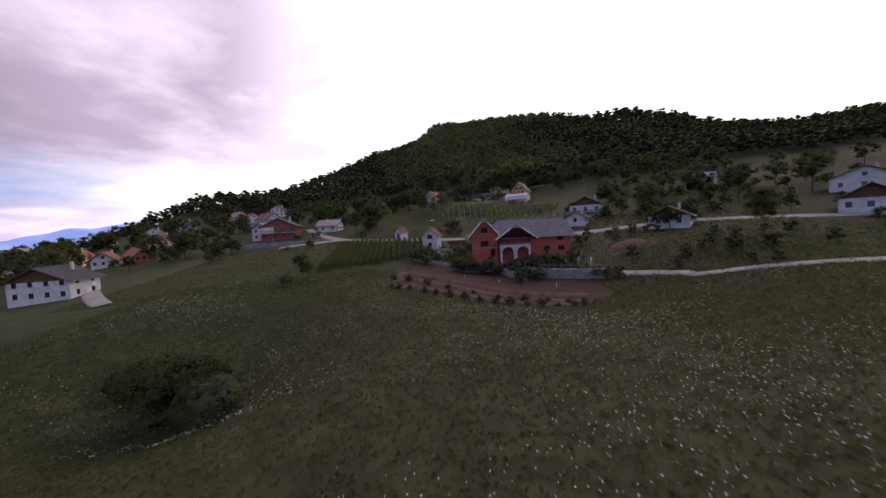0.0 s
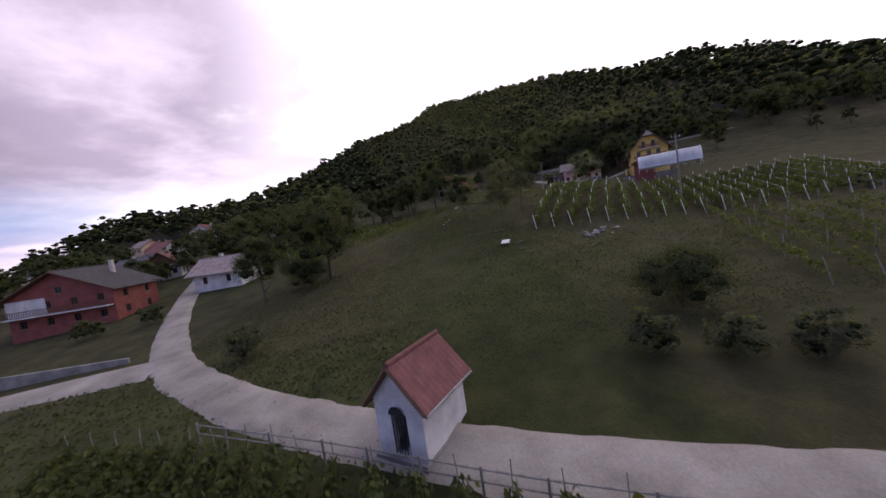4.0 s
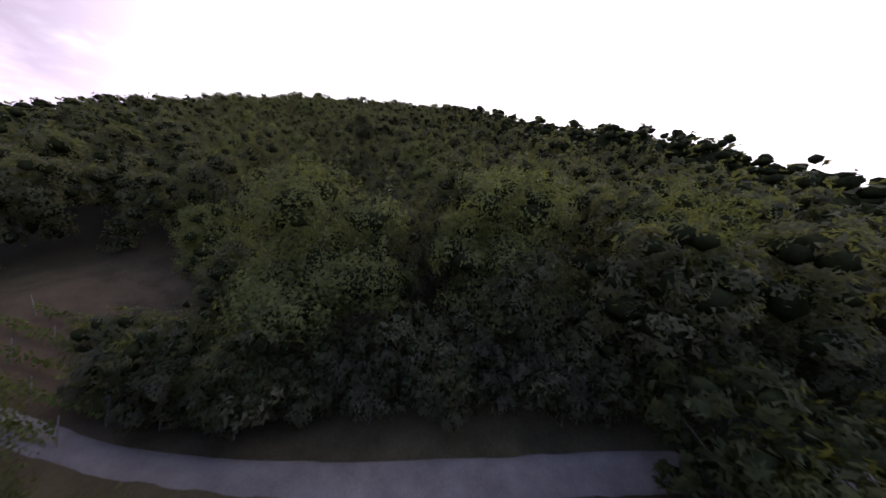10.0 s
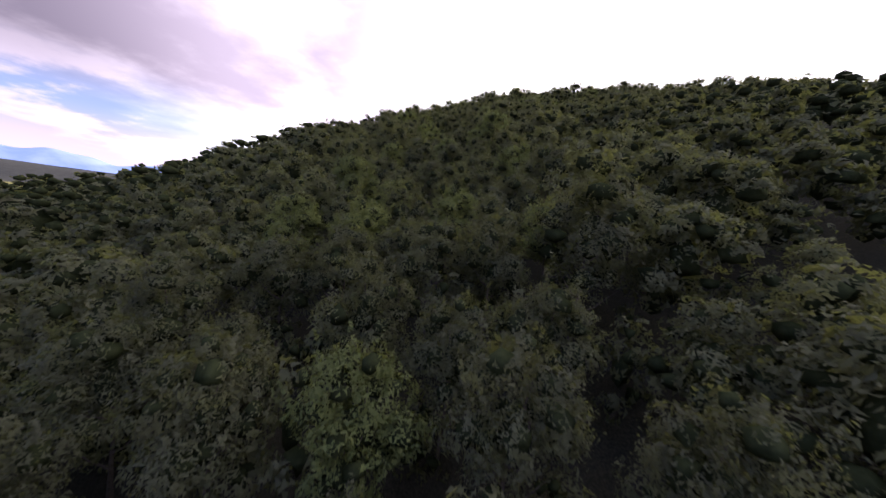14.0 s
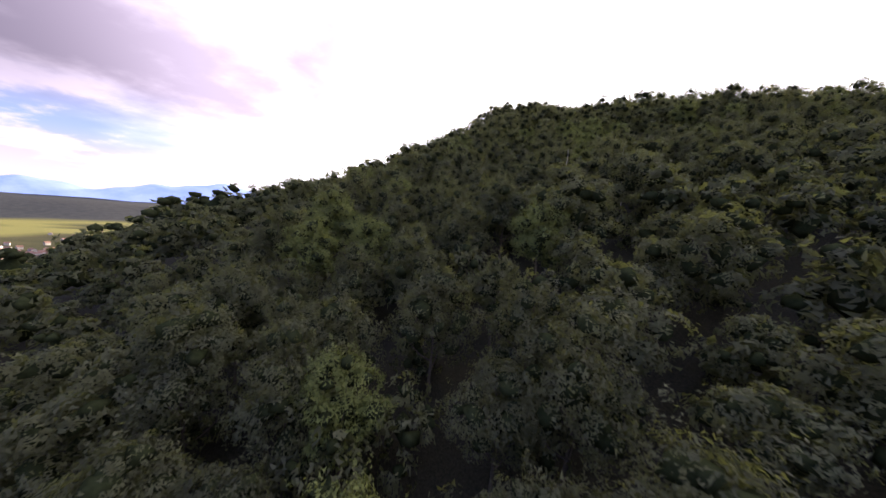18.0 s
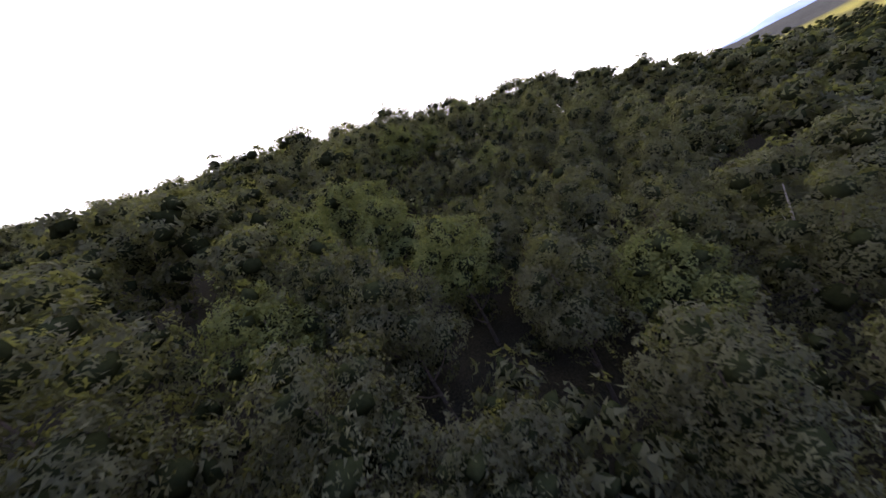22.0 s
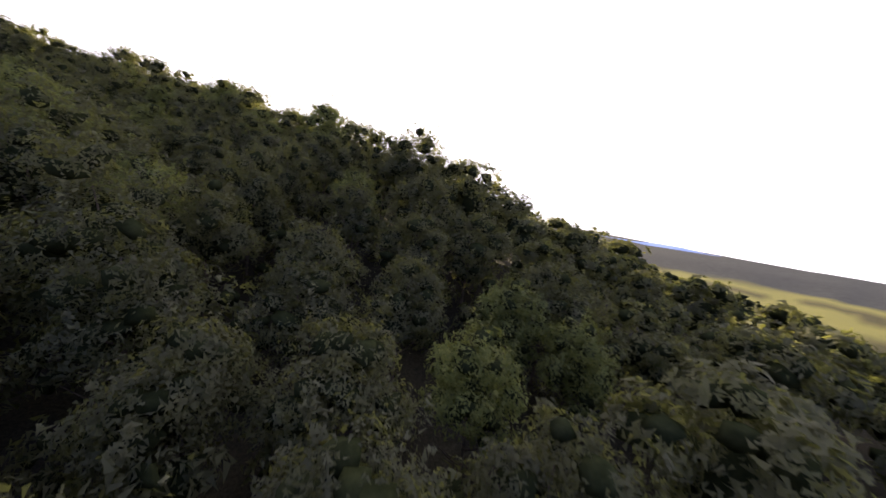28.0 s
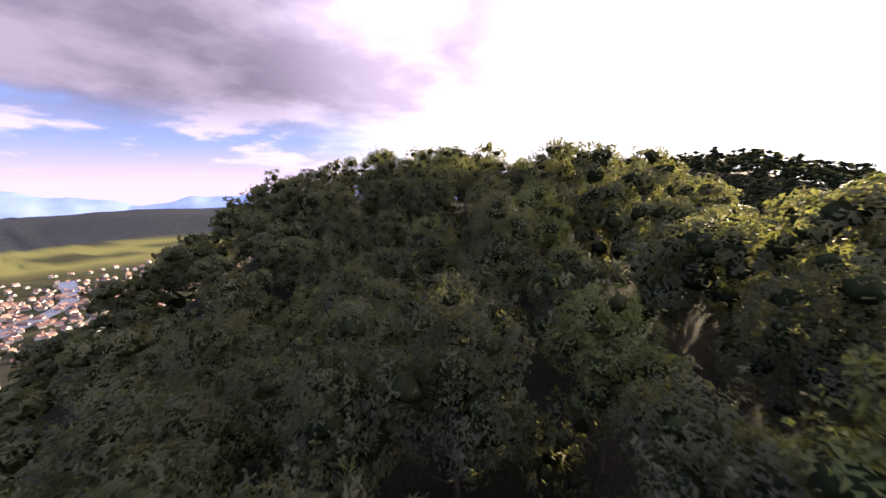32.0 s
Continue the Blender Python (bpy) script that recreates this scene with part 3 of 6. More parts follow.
def build_forest():
    """Single trees beside the flight line, all others joined."""
    near_kinds = [tree_kind(20 + k, 13.0 + (k % 3) * 1.4, 4.0 + (k % 2) * 0.7, 3.6, 18 + k % 3, 11500, 0.165, M["leaf_bright" if k == 4 else "leaf_forest"], 0.24, 0.8, 0.43, 0.70, 0.22) for k in range(6)]
    rng = np.random.default_rng(11)
    def scatter(step, x0, x1, y0, y1):
        X, Y = np.meshgrid(np.arange(x0, x1, step), np.arange(y0, y1, step), indexing="ij")
        X = X + rng.uniform(-.27, .27, X.shape) * step + (np.arange(X.shape[1]) % 2) * step / 2
        Y = Y + rng.uniform(-.27, .27, Y.shape) * step
        X, Y = X.ravel(), Y.ravel()
        keep = woodland(X, Y) > 0.35
        return X[keep], Y[keep]
    def way_off(X, Y):
        dist = np.full(len(X), 1e9)
        for a, b in zip(legs[:-1], legs[1:]):
            d = b - a
            t = np.clip(((X - a[0]) * d[0] + (Y - a[1]) * d[1]) / (d @ d), 0, 1)
            dist = np.minimum(dist, np.hypot(X - a[0] - t * d[0], Y - a[1] - t * d[1]))
        return dist
    # the way of the flight in plan, as a few straight legs
    legs = np.array([(26, 200), (34, 236), (34, 262), (23, 300), (14, 346), (-4, 402), (-5, 424), (12, 444), (50, 454), (84, 468), (96, 500), (88, 528), (66, 556), (40, 590)], float)
    X1, Y1 = scatter(7.4, -90, 200, 222, 660)
    d1 = way_off(X1, Y1)
    X1, Y1 = X1[d1 < 66], Y1[d1 < 66]
    X2, Y2 = scatter(11.6, -450, 600, 200, 1010)
    far_off = way_off(X2, Y2) >= 66
    X, Y = np.concatenate([X1, X2[far_off]]), np.concatenate([Y1, Y2[far_off]])
    dist = way_off(X, Y)
    near_n = len(X1)
    Z = height(X, Y)
    order = np.argsort(dist)
    first = order[:300]
    for i in first:
        s = rng.uniform(0.74, 0.9) if dist[i] < 11 else rng.uniform(0.76, 1.1)
        plant_tree(near_kinds[rng.integers(0, 6)], X[i], Y[i], "forest_tree", "broadleaf forest tree with a dense billowing green crown", "tree", s, rng.uniform(0, 6.28), group="forest trees on the hillside")
    # young trees filling the gaps under the tall ones
    XU, YU = scatter(7.4, -86, 196, 226, 640)
    fill = way_off(XU, YU) < 38
    XU, YU = XU[fill], YU[fill]
    base_n = len(X)
    X, Y, Z = np.concatenate([X, XU]), np.concatenate([Y, YU]), np.concatenate([Z, height(XU, YU) - 5.0])
    young = np.arange(base_n, len(X))
    # joined rest in grades of detail
    close = int((dist[order] < 34).sum())
    grades = [(order[300:close], 4400, 0.24, 1, 13, 1.0, 24), (order[close:near_n], 1150, 0.42, 1, 10, 1.05, 12), (young, 760, 0.34, 1, 8, 0.8, 10), (order[near_n:], 190, 0.84, 1, 6, 1.45, 6)]
    for gi, (ids, leaves, size, ball, count, big, bunch) in enumerate(grades):
        kinds = []
        for k in range(5):
            r2 = np.random.default_rng(60 + k + gi * 10)
            kinds.append(crown_arrays(r2, crown_lumps(r2, 13.5, 4.4, 4.0 if gi < 3 else 0.0, count + 3 * (gi == 3)), leaves, size, ball, bunch, (0.46, 0.44, 0.36, 0.70)[gi]))
        V, N, T, Q, o = [], [], [], [], 0
        for i in ids:
            v, nr, t, q = kinds[rng.integers(0, 5)]
            a, s = rng.uniform(0, 6.28), rng.uniform(0.70, 1.14)
            turn = np.array([[math.cos(a), math.sin(a), 0], [-math.sin(a), math.cos(a), 0], [0, 0, 1]])
            V.append((v @ turn) * np.array([s * big, s * big, s]) + np.array([X[i], Y[i], Z[i]]))
            N.append(nr @ turn)
            T.append(t + o)
            Q.append(q + o)
            o += len(v)
        me = make_mesh("forest", np.concatenate(V), [(1, np.concatenate(T)), (0, np.concatenate(Q))], [M["leaf_forest"], M["core_shade"]], True, np.concatenate(N))
        tagged(new("forest", me), "dense dark green broadleaf wood covering the hill", "forest", kind="stuff")


build_forest()

# ---------------------------------------------------------------- building materials
M["plaster_white"] = plain("white_plaster", (0.44, 0.41, 0.40), (0.66, 0.63, 0.61), 0.9, 0.9)
M["plaster_old"] = plain("weathered_plaster", (0.42, 0.365, 0.325), (0.60, 0.535, 0.48), 1.3, 0.92, bump=0.5)
M["plaster_yellow"] = plain("yellow_plaster", (0.60, 0.40, 0.11), (0.72, 0.50, 0.16), 0.8, 0.88)
M["plaster_pink"] = plain("peach_plaster", (0.62, 0.42, 0.30), (0.74, 0.52, 0.39), 0.8, 0.88)
M["plaster_red"] = plain("red_paint", (0.19, 0.058, 0.05), (0.27, 0.088, 0.072), 1.1, 0.8)
M["wood_brown"] = plain("brown_wood", (0.07, 0.035, 0.022), (0.14, 0.075, 0.045), 2.5, 0.7, bump=0.5)
M["wood_red"] = plain("red_brown_wood", (0.13, 0.035, 0.028), (0.20, 0.06, 0.045), 2.2, 0.7)
M["wood_grey"] = plain("grey_wood", (0.16, 0.14, 0.12), (0.30, 0.27, 0.23), 3, 0.85, bump=0.5)
M["stone"] = plain("field_stone", (0.17, 0.155, 0.14), (0.34, 0.31, 0.28), 1.6, 0.95, bump=0.8, fine=9, vary=0.5)
M["concrete"] = plain("concrete", (0.15, 0.14, 0.13), (0.28, 0.265, 0.245), 0.7, 0.93, bump=0.4)
M["chalk"] = plain("pale_limestone", (0.36, 0.34, 0.31), (0.60, 0.58, 0.53), 2, 0.9, bump=0.6)
M["dirt"] = plain("grey_dirt", (0.115, 0.10, 0.09), (0.19, 0.17, 0.15), 0.35, 0.98, bump=0.9, fine=9)
M["gravel"] = plain("pale_gravel", (0.20, 0.172, 0.145), (0.33, 0.29, 0.25), 0.35, 0.98, bump=0.9, fine=9)
M["tile_red"] = plain("red_clay_tile", (0.20, 0.068, 0.046), (0.32, 0.115, 0.075), 2.2, 0.8, vary=0.35)
M["tile_maroon"] = plain("maroon_clay_tile", (0.115, 0.048, 0.044), (0.20, 0.082, 0.072), 1.6, 0.8, vary=0.35)
M["tile_grey"] = plain("grey_concrete_tile", (0.085, 0.075, 0.08), (0.16, 0.14, 0.148), 1.4, 0.75, vary=0.35)
M["tile_brown"] = plain("brown_grey_tile", (0.20, 0.155, 0.14), (0.33, 0.26, 0.235), 1.4, 0.8, vary=0.35)
M["metal"] = plain("galvanised_metal", (0.45, 0.46, 0.48), (0.60, 0.61, 0.63), 2, 0.4, 0.9, 0.1, spec=0.5)
M["white_trim"] = plain("white_painted_trim", (0.62, 0.60, 0.58), (0.78, 0.76, 0.74), 3, 0.6)
M["dark_iron"] = plain("dark_iron", (0.03, 0.03, 0.032), (0.06, 0.06, 0.06), 5, 0.6, 0.5)
M["film"] = plain("cloudy_white_film", (0.62, 0.63, 0.66), (0.82, 0.82, 0.84), 0.8, 0.45, bump=0.2)
M["earth"] = plain("brown_earth", (0.076, 0.039, 0.031), (0.145, 0.078, 0.060), 0.8, 0.98, bump=0.9, fine=7)
M["water"] = plain("grey_river_water", (0.10, 0.12, 0.16), (0.16, 0.18, 0.22), 0.02, 0.15, spec=0.5)
M["hay"] = plain("dry_branch", (0.10, 0.08, 0.06), (0.20, 0.16, 0.12), 4, 0.95)


def brick_material():
    m, nt, bs = material("red_brickwork", 0.9, 0.0, 0.2)
    tc = nt.nodes.new("ShaderNodeTexCoord")
    sep, add, mp = nt.nodes.new("ShaderNodeSeparateXYZ"), nt.nodes.new("ShaderNodeMath"), nt.nodes.new("ShaderNodeCombineXYZ")
    nt.links.new(tc.outputs["Object"], sep.inputs[0])
    nt.links.new(sep.outputs[0], add.inputs[0])
    nt.links.new(sep.outputs[1], add.inputs[1])
    nt.links.new(add.outputs[0], mp.inputs[0])
    nt.links.new(sep.outputs[2], mp.inputs[1])
    br = nt.nodes.new("ShaderNodeTexBrick")
    br.inputs["Scale"].default_value = 1.0
    br.inputs["Brick Width"].default_value, br.inputs["Row Height"].default_value, br.inputs["Mortar Size"].default_value = 0.30, 0.20, 0.012
    br.inputs["Color1"].default_value, br.inputs["Color2"].default_value = (0.47, 0.105, 0.058, 1), (0.38, 0.082, 0.048, 1)
    br.inputs["Mortar"].default_value = (0.34, 0.15, 0.11, 1)
    nt.links.new(mp.outputs[0], br.inputs["Vector"])
    stain = ramp_node(nt, noise_node(nt, 0.6), [(0.3, (0.36, 0.36, 0.36)), (0.7, (0.62, 0.62, 0.62))])
    nt.links.new(mix_node(nt, 0.5, br.outputs[0], stain, "OVERLAY"), bs.inputs["Base Color"])
    bump_node(nt, bs, br.outputs[1], 0.5, 0.01)
    return m


M["brick"] = brick_material()


def glass_material():
    m, nt, bs = material("window_glass", 0.08, 0.0, 0.6)
    bs.inputs["Base Color"].default_value = (0.018, 0.021, 0.026, 1)
    return m


M["glass"] = glass_material()

# ---------------------------------------------------------------- houses


def panel(w, h, openings=(), gable=0.0, thick=0.3, found=2.6, peak=0.0):
    """A wall standing on z = 0 along x, its outer face at y = 0; openings (x0, x1, z0, z1) go through it; a gable rises in the middle."""
    bm = bmesh.new()
    xs = sorted({-w / 2, w / 2, *(v for o in openings for v in o[:2]), *([peak] if gable else [])})
    def top(x):
        if not gable:
            return h
        half = (w / 2 + peak) if x < peak else (w / 2 - peak)
        return h + gable * (1 - abs(x - peak) / half)
    def quad(*p):
        bm.faces.new([bm.verts.new(q) for q in p])
    for a, b in zip(xs[:-1], xs[1:]):
        mine = sorted((o for o in openings if o[0] <= a + 1e-6 and o[1] >= b - 1e-6), key=lambda o: o[2])
        z = -found
        for o in mine:
            if o[2] > z:
                for y in (0, thick):
                    quad((a, y, z), (b, y, z), (b, y, o[2]), (a, y, o[2]))
            z = o[3]
        for y in (0, thick):
            quad((a, y, z), (b, y, z), (b, y, top(b)), (a, y, top(a)))
        quad((a, 0, top(a)), (b, 0, top(b)), (b, thick, top(b)), (a, thick, top(a)))
    for x0, x1, z0, z1 in (o[:4] for o in openings):
        quad((x0, 0, z0), (x1, 0, z0), (x1, thick, z0), (x0, thick, z0))
        quad((x0, 0, z1), (x1, 0, z1), (x1, thick, z1), (x0, thick, z1))
        quad((x0, 0, z0), (x0, 0, z1), (x0, thick, z1), (x0, thick, z0))
        quad((x1, 0, z0), (x1, 0, z1), (x1, thick, z1), (x1, thick, z0))
    for x in (-w / 2, w / 2):
        quad((x, 0, -found), (x, thick, -found), (x, thick, h), (x, 0, h))
    return bm


def window_part(parent, m, x0, x1, z0, z1, frame_mat, kind="window"):
    """Frame, bars and pane (or a door leaf) set back into an opening."""
    bm = bmesh.new()
    t = 0.07
    y0, y1 = 0.12, 0.19
    for b in ((x0, x0 + t, z0, z1), (x1 - t, x1, z0, z1), (x0 + t, x1 - t, z0, z0 + t), (x0 + t, x1 - t, z1 - t, z1)):
        box(bm, b[0], b[1], y0, y1, b[2], b[3])
    if kind == "window" and x1 - x0 > 0.8:
        box(bm, (x0 + x1) / 2 - 0.03, (x0 + x1) / 2 + 0.03, y0 + 0.01, y1 - 0.01, z0 + t, z1 - t)
    bm.transform(m)
    w = part(kind, bm, frame_mat, parent)
    if kind == "window":
        p = boxed(x0 + t, x1 - t, 0.15, 0.165, z0 + t, z1 - t)
        p.transform(m)
        part("pane", p, M["glass"], w)
        s = boxed(x0 - 0.08, x1 + 0.08, -0.06, 0.12, z0 - 0.07, z0 - 0.003)
        s.transform(m)
        part("sill", s, M["concrete"], w)
    elif kind == "door":
        p = bmesh.new()
        n = 4
        for k in range(n):
            a = x0 + t + (x1 - x0 - 2 * t) * k / n
            box(p, a + 0.006, a + (x1 - x0 - 2 * t) / n - 0.006, 0.14, 0.175, z0 + 0.01, z1 - t)
        p.transform(m)
        part("door_leaf", p, M["wood_red"], w)
    return w


def tiled_slope(width, length, pitch_rise, mat_index=0, tw=0.34, tl=0.40, rng=None):
    """Roof tiles on a slope: along y the eave, from x = 0 (ridge) to x = width (eave), dropping pitch_rise."""
    run = math.hypot(width, pitch_rise)
    nu, nv = max(2, int(run / tl)), max(2, int(length / tw))
    V, Q, o = [], [], 0
    dx, dz = width / run, -pitch_rise / run
    nx, nz = -dz, dx
    for i in range(nu):
        a, b = run * i / nu - 0.03, run * (i + 1) / nu + 0.03
        for j in range(nv):
            y0, y1 = -length / 2 + length * j / nv + 0.006, -length / 2 + length * (j + 1) / nv - 0.006
            ym = (y0 + y1) / 2
            la, lb = 0.045 + rng.uniform(-.004, .004), 0.075 + rng.uniform(-.006, .006)
            def at(s, y, up):
                return (dx * s + nx * up, y, dz * s + nz * up)
            V += [at(a, y0, la - .02), at(a, ym, la + .012), at(a, y1, la - .02), at(b, y0, lb - .02), at(b, ym, lb + .012), at(b, y1, lb - .02), at(b, y0, 0.0), at(b, y1, 0.0)]
            Q += [(o, o + 1, o + 4, o + 3), (o + 1, o + 2, o + 5, o + 4), (o + 3, o + 4, o + 7, o + 6)]
            o += 8
    return np.array(V), np.array(Q)


def roof(parent, w, l, h, rise, mat, over=0.6, gable_over=0.6, tiles=True, trim=None, peak=0.0, seed=1, clip=0.0):
    """Two slopes with their tiles, ridge, barge boards; ridge along y above x = peak."""
    rng = np.random.default_rng(seed)
    ln = l + 2 * gable_over
    for s, half in ((-1, w / 2 + peak), (1, w / 2 - peak)):
        k = rise / half
        wd = half + over
        bm = bmesh.new()
        bot = [(0, h + rise + 0.02), (wd, h + rise - k * wd + 0.02)]
        prof = [(x, z) for x, z in bot] + [(x, z + 0.16) for x, z in bot[::-1]]
        fr = [bm.verts.new((peak + s * x, -ln / 2, z)) for x, z in prof]
        bk = [bm.verts.new((peak + s * x, ln / 2, z)) for x, z in prof]
        bm.faces.new(fr)
        bm.faces.new(bk[::-1])
        for i in range(4):
            bm.faces.new((fr[i], bk[i], bk[(i + 1) % 4], fr[(i + 1) % 4]))
        bmesh.ops.recalc_face_normals(bm, faces=bm.faces)
        if clip:
            for e in (-1, 1):
                bmesh.ops.bisect_plane(bm, geom=bm.verts[:] + bm.edges[:] + bm.faces[:], plane_co=(0, e * ln / 2, h + rise - clip), plane_no=Vector((0, e * 1.2, 1)).normalized(), clear_outer=True)
        slope = part("roof_slope", bm, M["wood_brown"], parent)
        V, Q = tiled_slope(wd + 0.04, ln + 0.06, k * (wd + 0.04), rng=rng, **({} if tiles else {"tw": 0.9, "tl": 1.0}))
        V = V * np.array([s, 1, 1]) + np.array([peak, 0, h + rise + 0.185])
        if clip:
            V[:, 2] = np.minimum(V[:, 2], h + rise - clip + 0.2 + 1.2 * (ln / 2 - np.abs(V[:, 1])).clip(-.1))
        ob = new("roof_tiles", make_mesh("roof_tiles", V, [(0, Q if s > 0 else Q[:, ::-1])], [mat]))
        ob.parent = slope
        for y in (-ln / 2 - 0.02, ln / 2 + 0.02):
            b = bmesh.new()
            tube(b, (peak + s * clip / k, y, h + rise - clip + 0.10), (peak + s * wd, y, h + rise - k * wd + 0.10), 0.11, 0.11, 4)
            part("barge_board", b, trim or M["wood_brown"], parent)
        g = bmesh.new()
        tube(g, (peak + s * (wd + .05), -ln / 2, h + rise - k * wd + 0.06), (peak + s * (wd + .05), ln / 2, h + rise - k * wd + 0.06), 0.07, 0.07, 6)
        part("gutter", g, M["metal"], parent)
    r = bmesh.new()
    cut = clip / 1.2
    tube(r, (peak, -ln / 2 - .03 + cut, h + rise + 0.24), (peak, ln / 2 + .03 - cut, h + rise + 0.24), 0.13, 0.13, 7)
    part("ridge_cap", r, mat, parent)


def house(name, label, x, y, rz, w, l, h, rise, wall, roof_mat, holes=None, base=None, over=0.6, gable_over=0.6, tiles=False, trim=None, frame_mat=None, group="", gable_mat=None, category="house", peak=0.0, chimney=None, found=1.8, roofed=True, clip=0.0):
    """holes: side letter f, b, l, r with rows (x0, x1, z0, z1, kind). The front gable faces local -y."""
    z = ground_z(x, y) if base is None else base
    ob = empty(name, pose(x, y, z, 0, 0, rz), label, category, group)
    frame_mat = frame_mat or M["wood_brown"]
    holes = holes or {}
    sides = {"f": (pose(0, -l / 2, 0), w, rise), "b": (pose(0, l / 2, 0, 0, 0, 180), w, rise),
             "l": (pose(-w / 2, 0, 0, 0, 0, -90), l - 0.62, 0), "r": (pose(w / 2, 0, 0, 0, 0, 90), l - 0.62, 0)}
    for key, (m, wd, g) in sides.items():
        os = holes.get(key, ())
        k = 0.0 if not g else rise
        bm = panel(wd, h, [o[:4] for o in os], k, 0.3, found, peak if key == "f" else -peak)
        if clip and g:
            bmesh.ops.bisect_plane(bm, geom=bm.verts[:] + bm.edges[:] + bm.faces[:], plane_co=(0, 0, h + rise - clip), plane_no=(0, 0, 1), clear_outer=True)
        bm.transform(m)
        part("wall", bm, wall, ob)
        if gable_mat and g:
            half = w / 2
            t = bmesh.new()
            vs = [t.verts.new(v) for v in ((-half - .02, -.03, h), (half + .02, -.03, h), (peak if key == "f" else -peak, -.03, h + rise))]
            t.faces.new(vs)
            r = bmesh.ops.extrude_face_region(t, geom=t.faces[:])
            bmesh.ops.translate(t, vec=(0, 0.025, 0), verts=[e for e in r["geom"] if isinstance(e, bmesh.types.BMVert)])
            bmesh.ops.recalc_face_normals(t, faces=t.faces)
            t.transform(m)
            part("gable_cladding", t, gable_mat, ob)
        for o in os:
            kind = o[4] if len(o) > 4 else "window"
            if kind != "hole":
                window_part(ob, m, *o[:4], frame_mat, kind)
    fl = boxed(-w / 2 + .3, w / 2 - .3, -l / 2 + .3, l / 2 - .3, -0.4, 0.02)
    part("floor_slab", fl, M["concrete"], ob)
    if roofed:
        roof(ob, w, l, h, rise, roof_mat, over, gable_over, tiles, trim, peak, seed=int(abs(x * 7 + y)), clip=clip)
    if chimney:
        cx, cy, ch = chimney
        c = boxed(cx - .28, cx + .28, cy - .28, cy + .28, h, h + ch, bevel=0.02)
        ch_ob = part("chimney", c, M["plaster_old"], ob)
        part("chimney_cap", boxed(cx - .36, cx + .36, cy - .36, cy + .36, h + ch + .002, h + ch + .10), M["concrete"], ch_ob)
    return ob


def balcony(parent, x0, x1, y0, y1, z, mat, slab=None, gap=0.16):
    """A slab with a rail and upright slats round three sides; y0 is the outer edge."""
    b = part("balcony", boxed(x0, x1, y0, y1, z - 0.18, z), slab or M["concrete"], parent)
    bm = bmesh.new()
    for a, c in (((x0, y0), (x1, y0)), ((x0, y0), (x0, y1)), ((x1, y0), (x1, y1))):
        tube(bm, (*a, z + 0.95), (*c, z + 0.95), 0.05, 0.05, 5)
        tube(bm, (*a, z + 0.12), (*c, z + 0.12), 0.04, 0.04, 5)
    part("rail", bm, mat, b)
    n = int((x1 - x0) / gap)
    sl = bmesh.new()
    box(sl, -0.05, 0.05, -0.015, 0.015, 0.1, 0.93)
    me = bpy.data.meshes.new("slat")
    sl.to_mesh(me)
    sl.free()
    me.materials.append(mat)
    for k in range(n + 1):
        s = new("slat", me)
        s.parent = b
        s.location = (x0 + (x1 - x0) * k / n, y0, z)
    return b


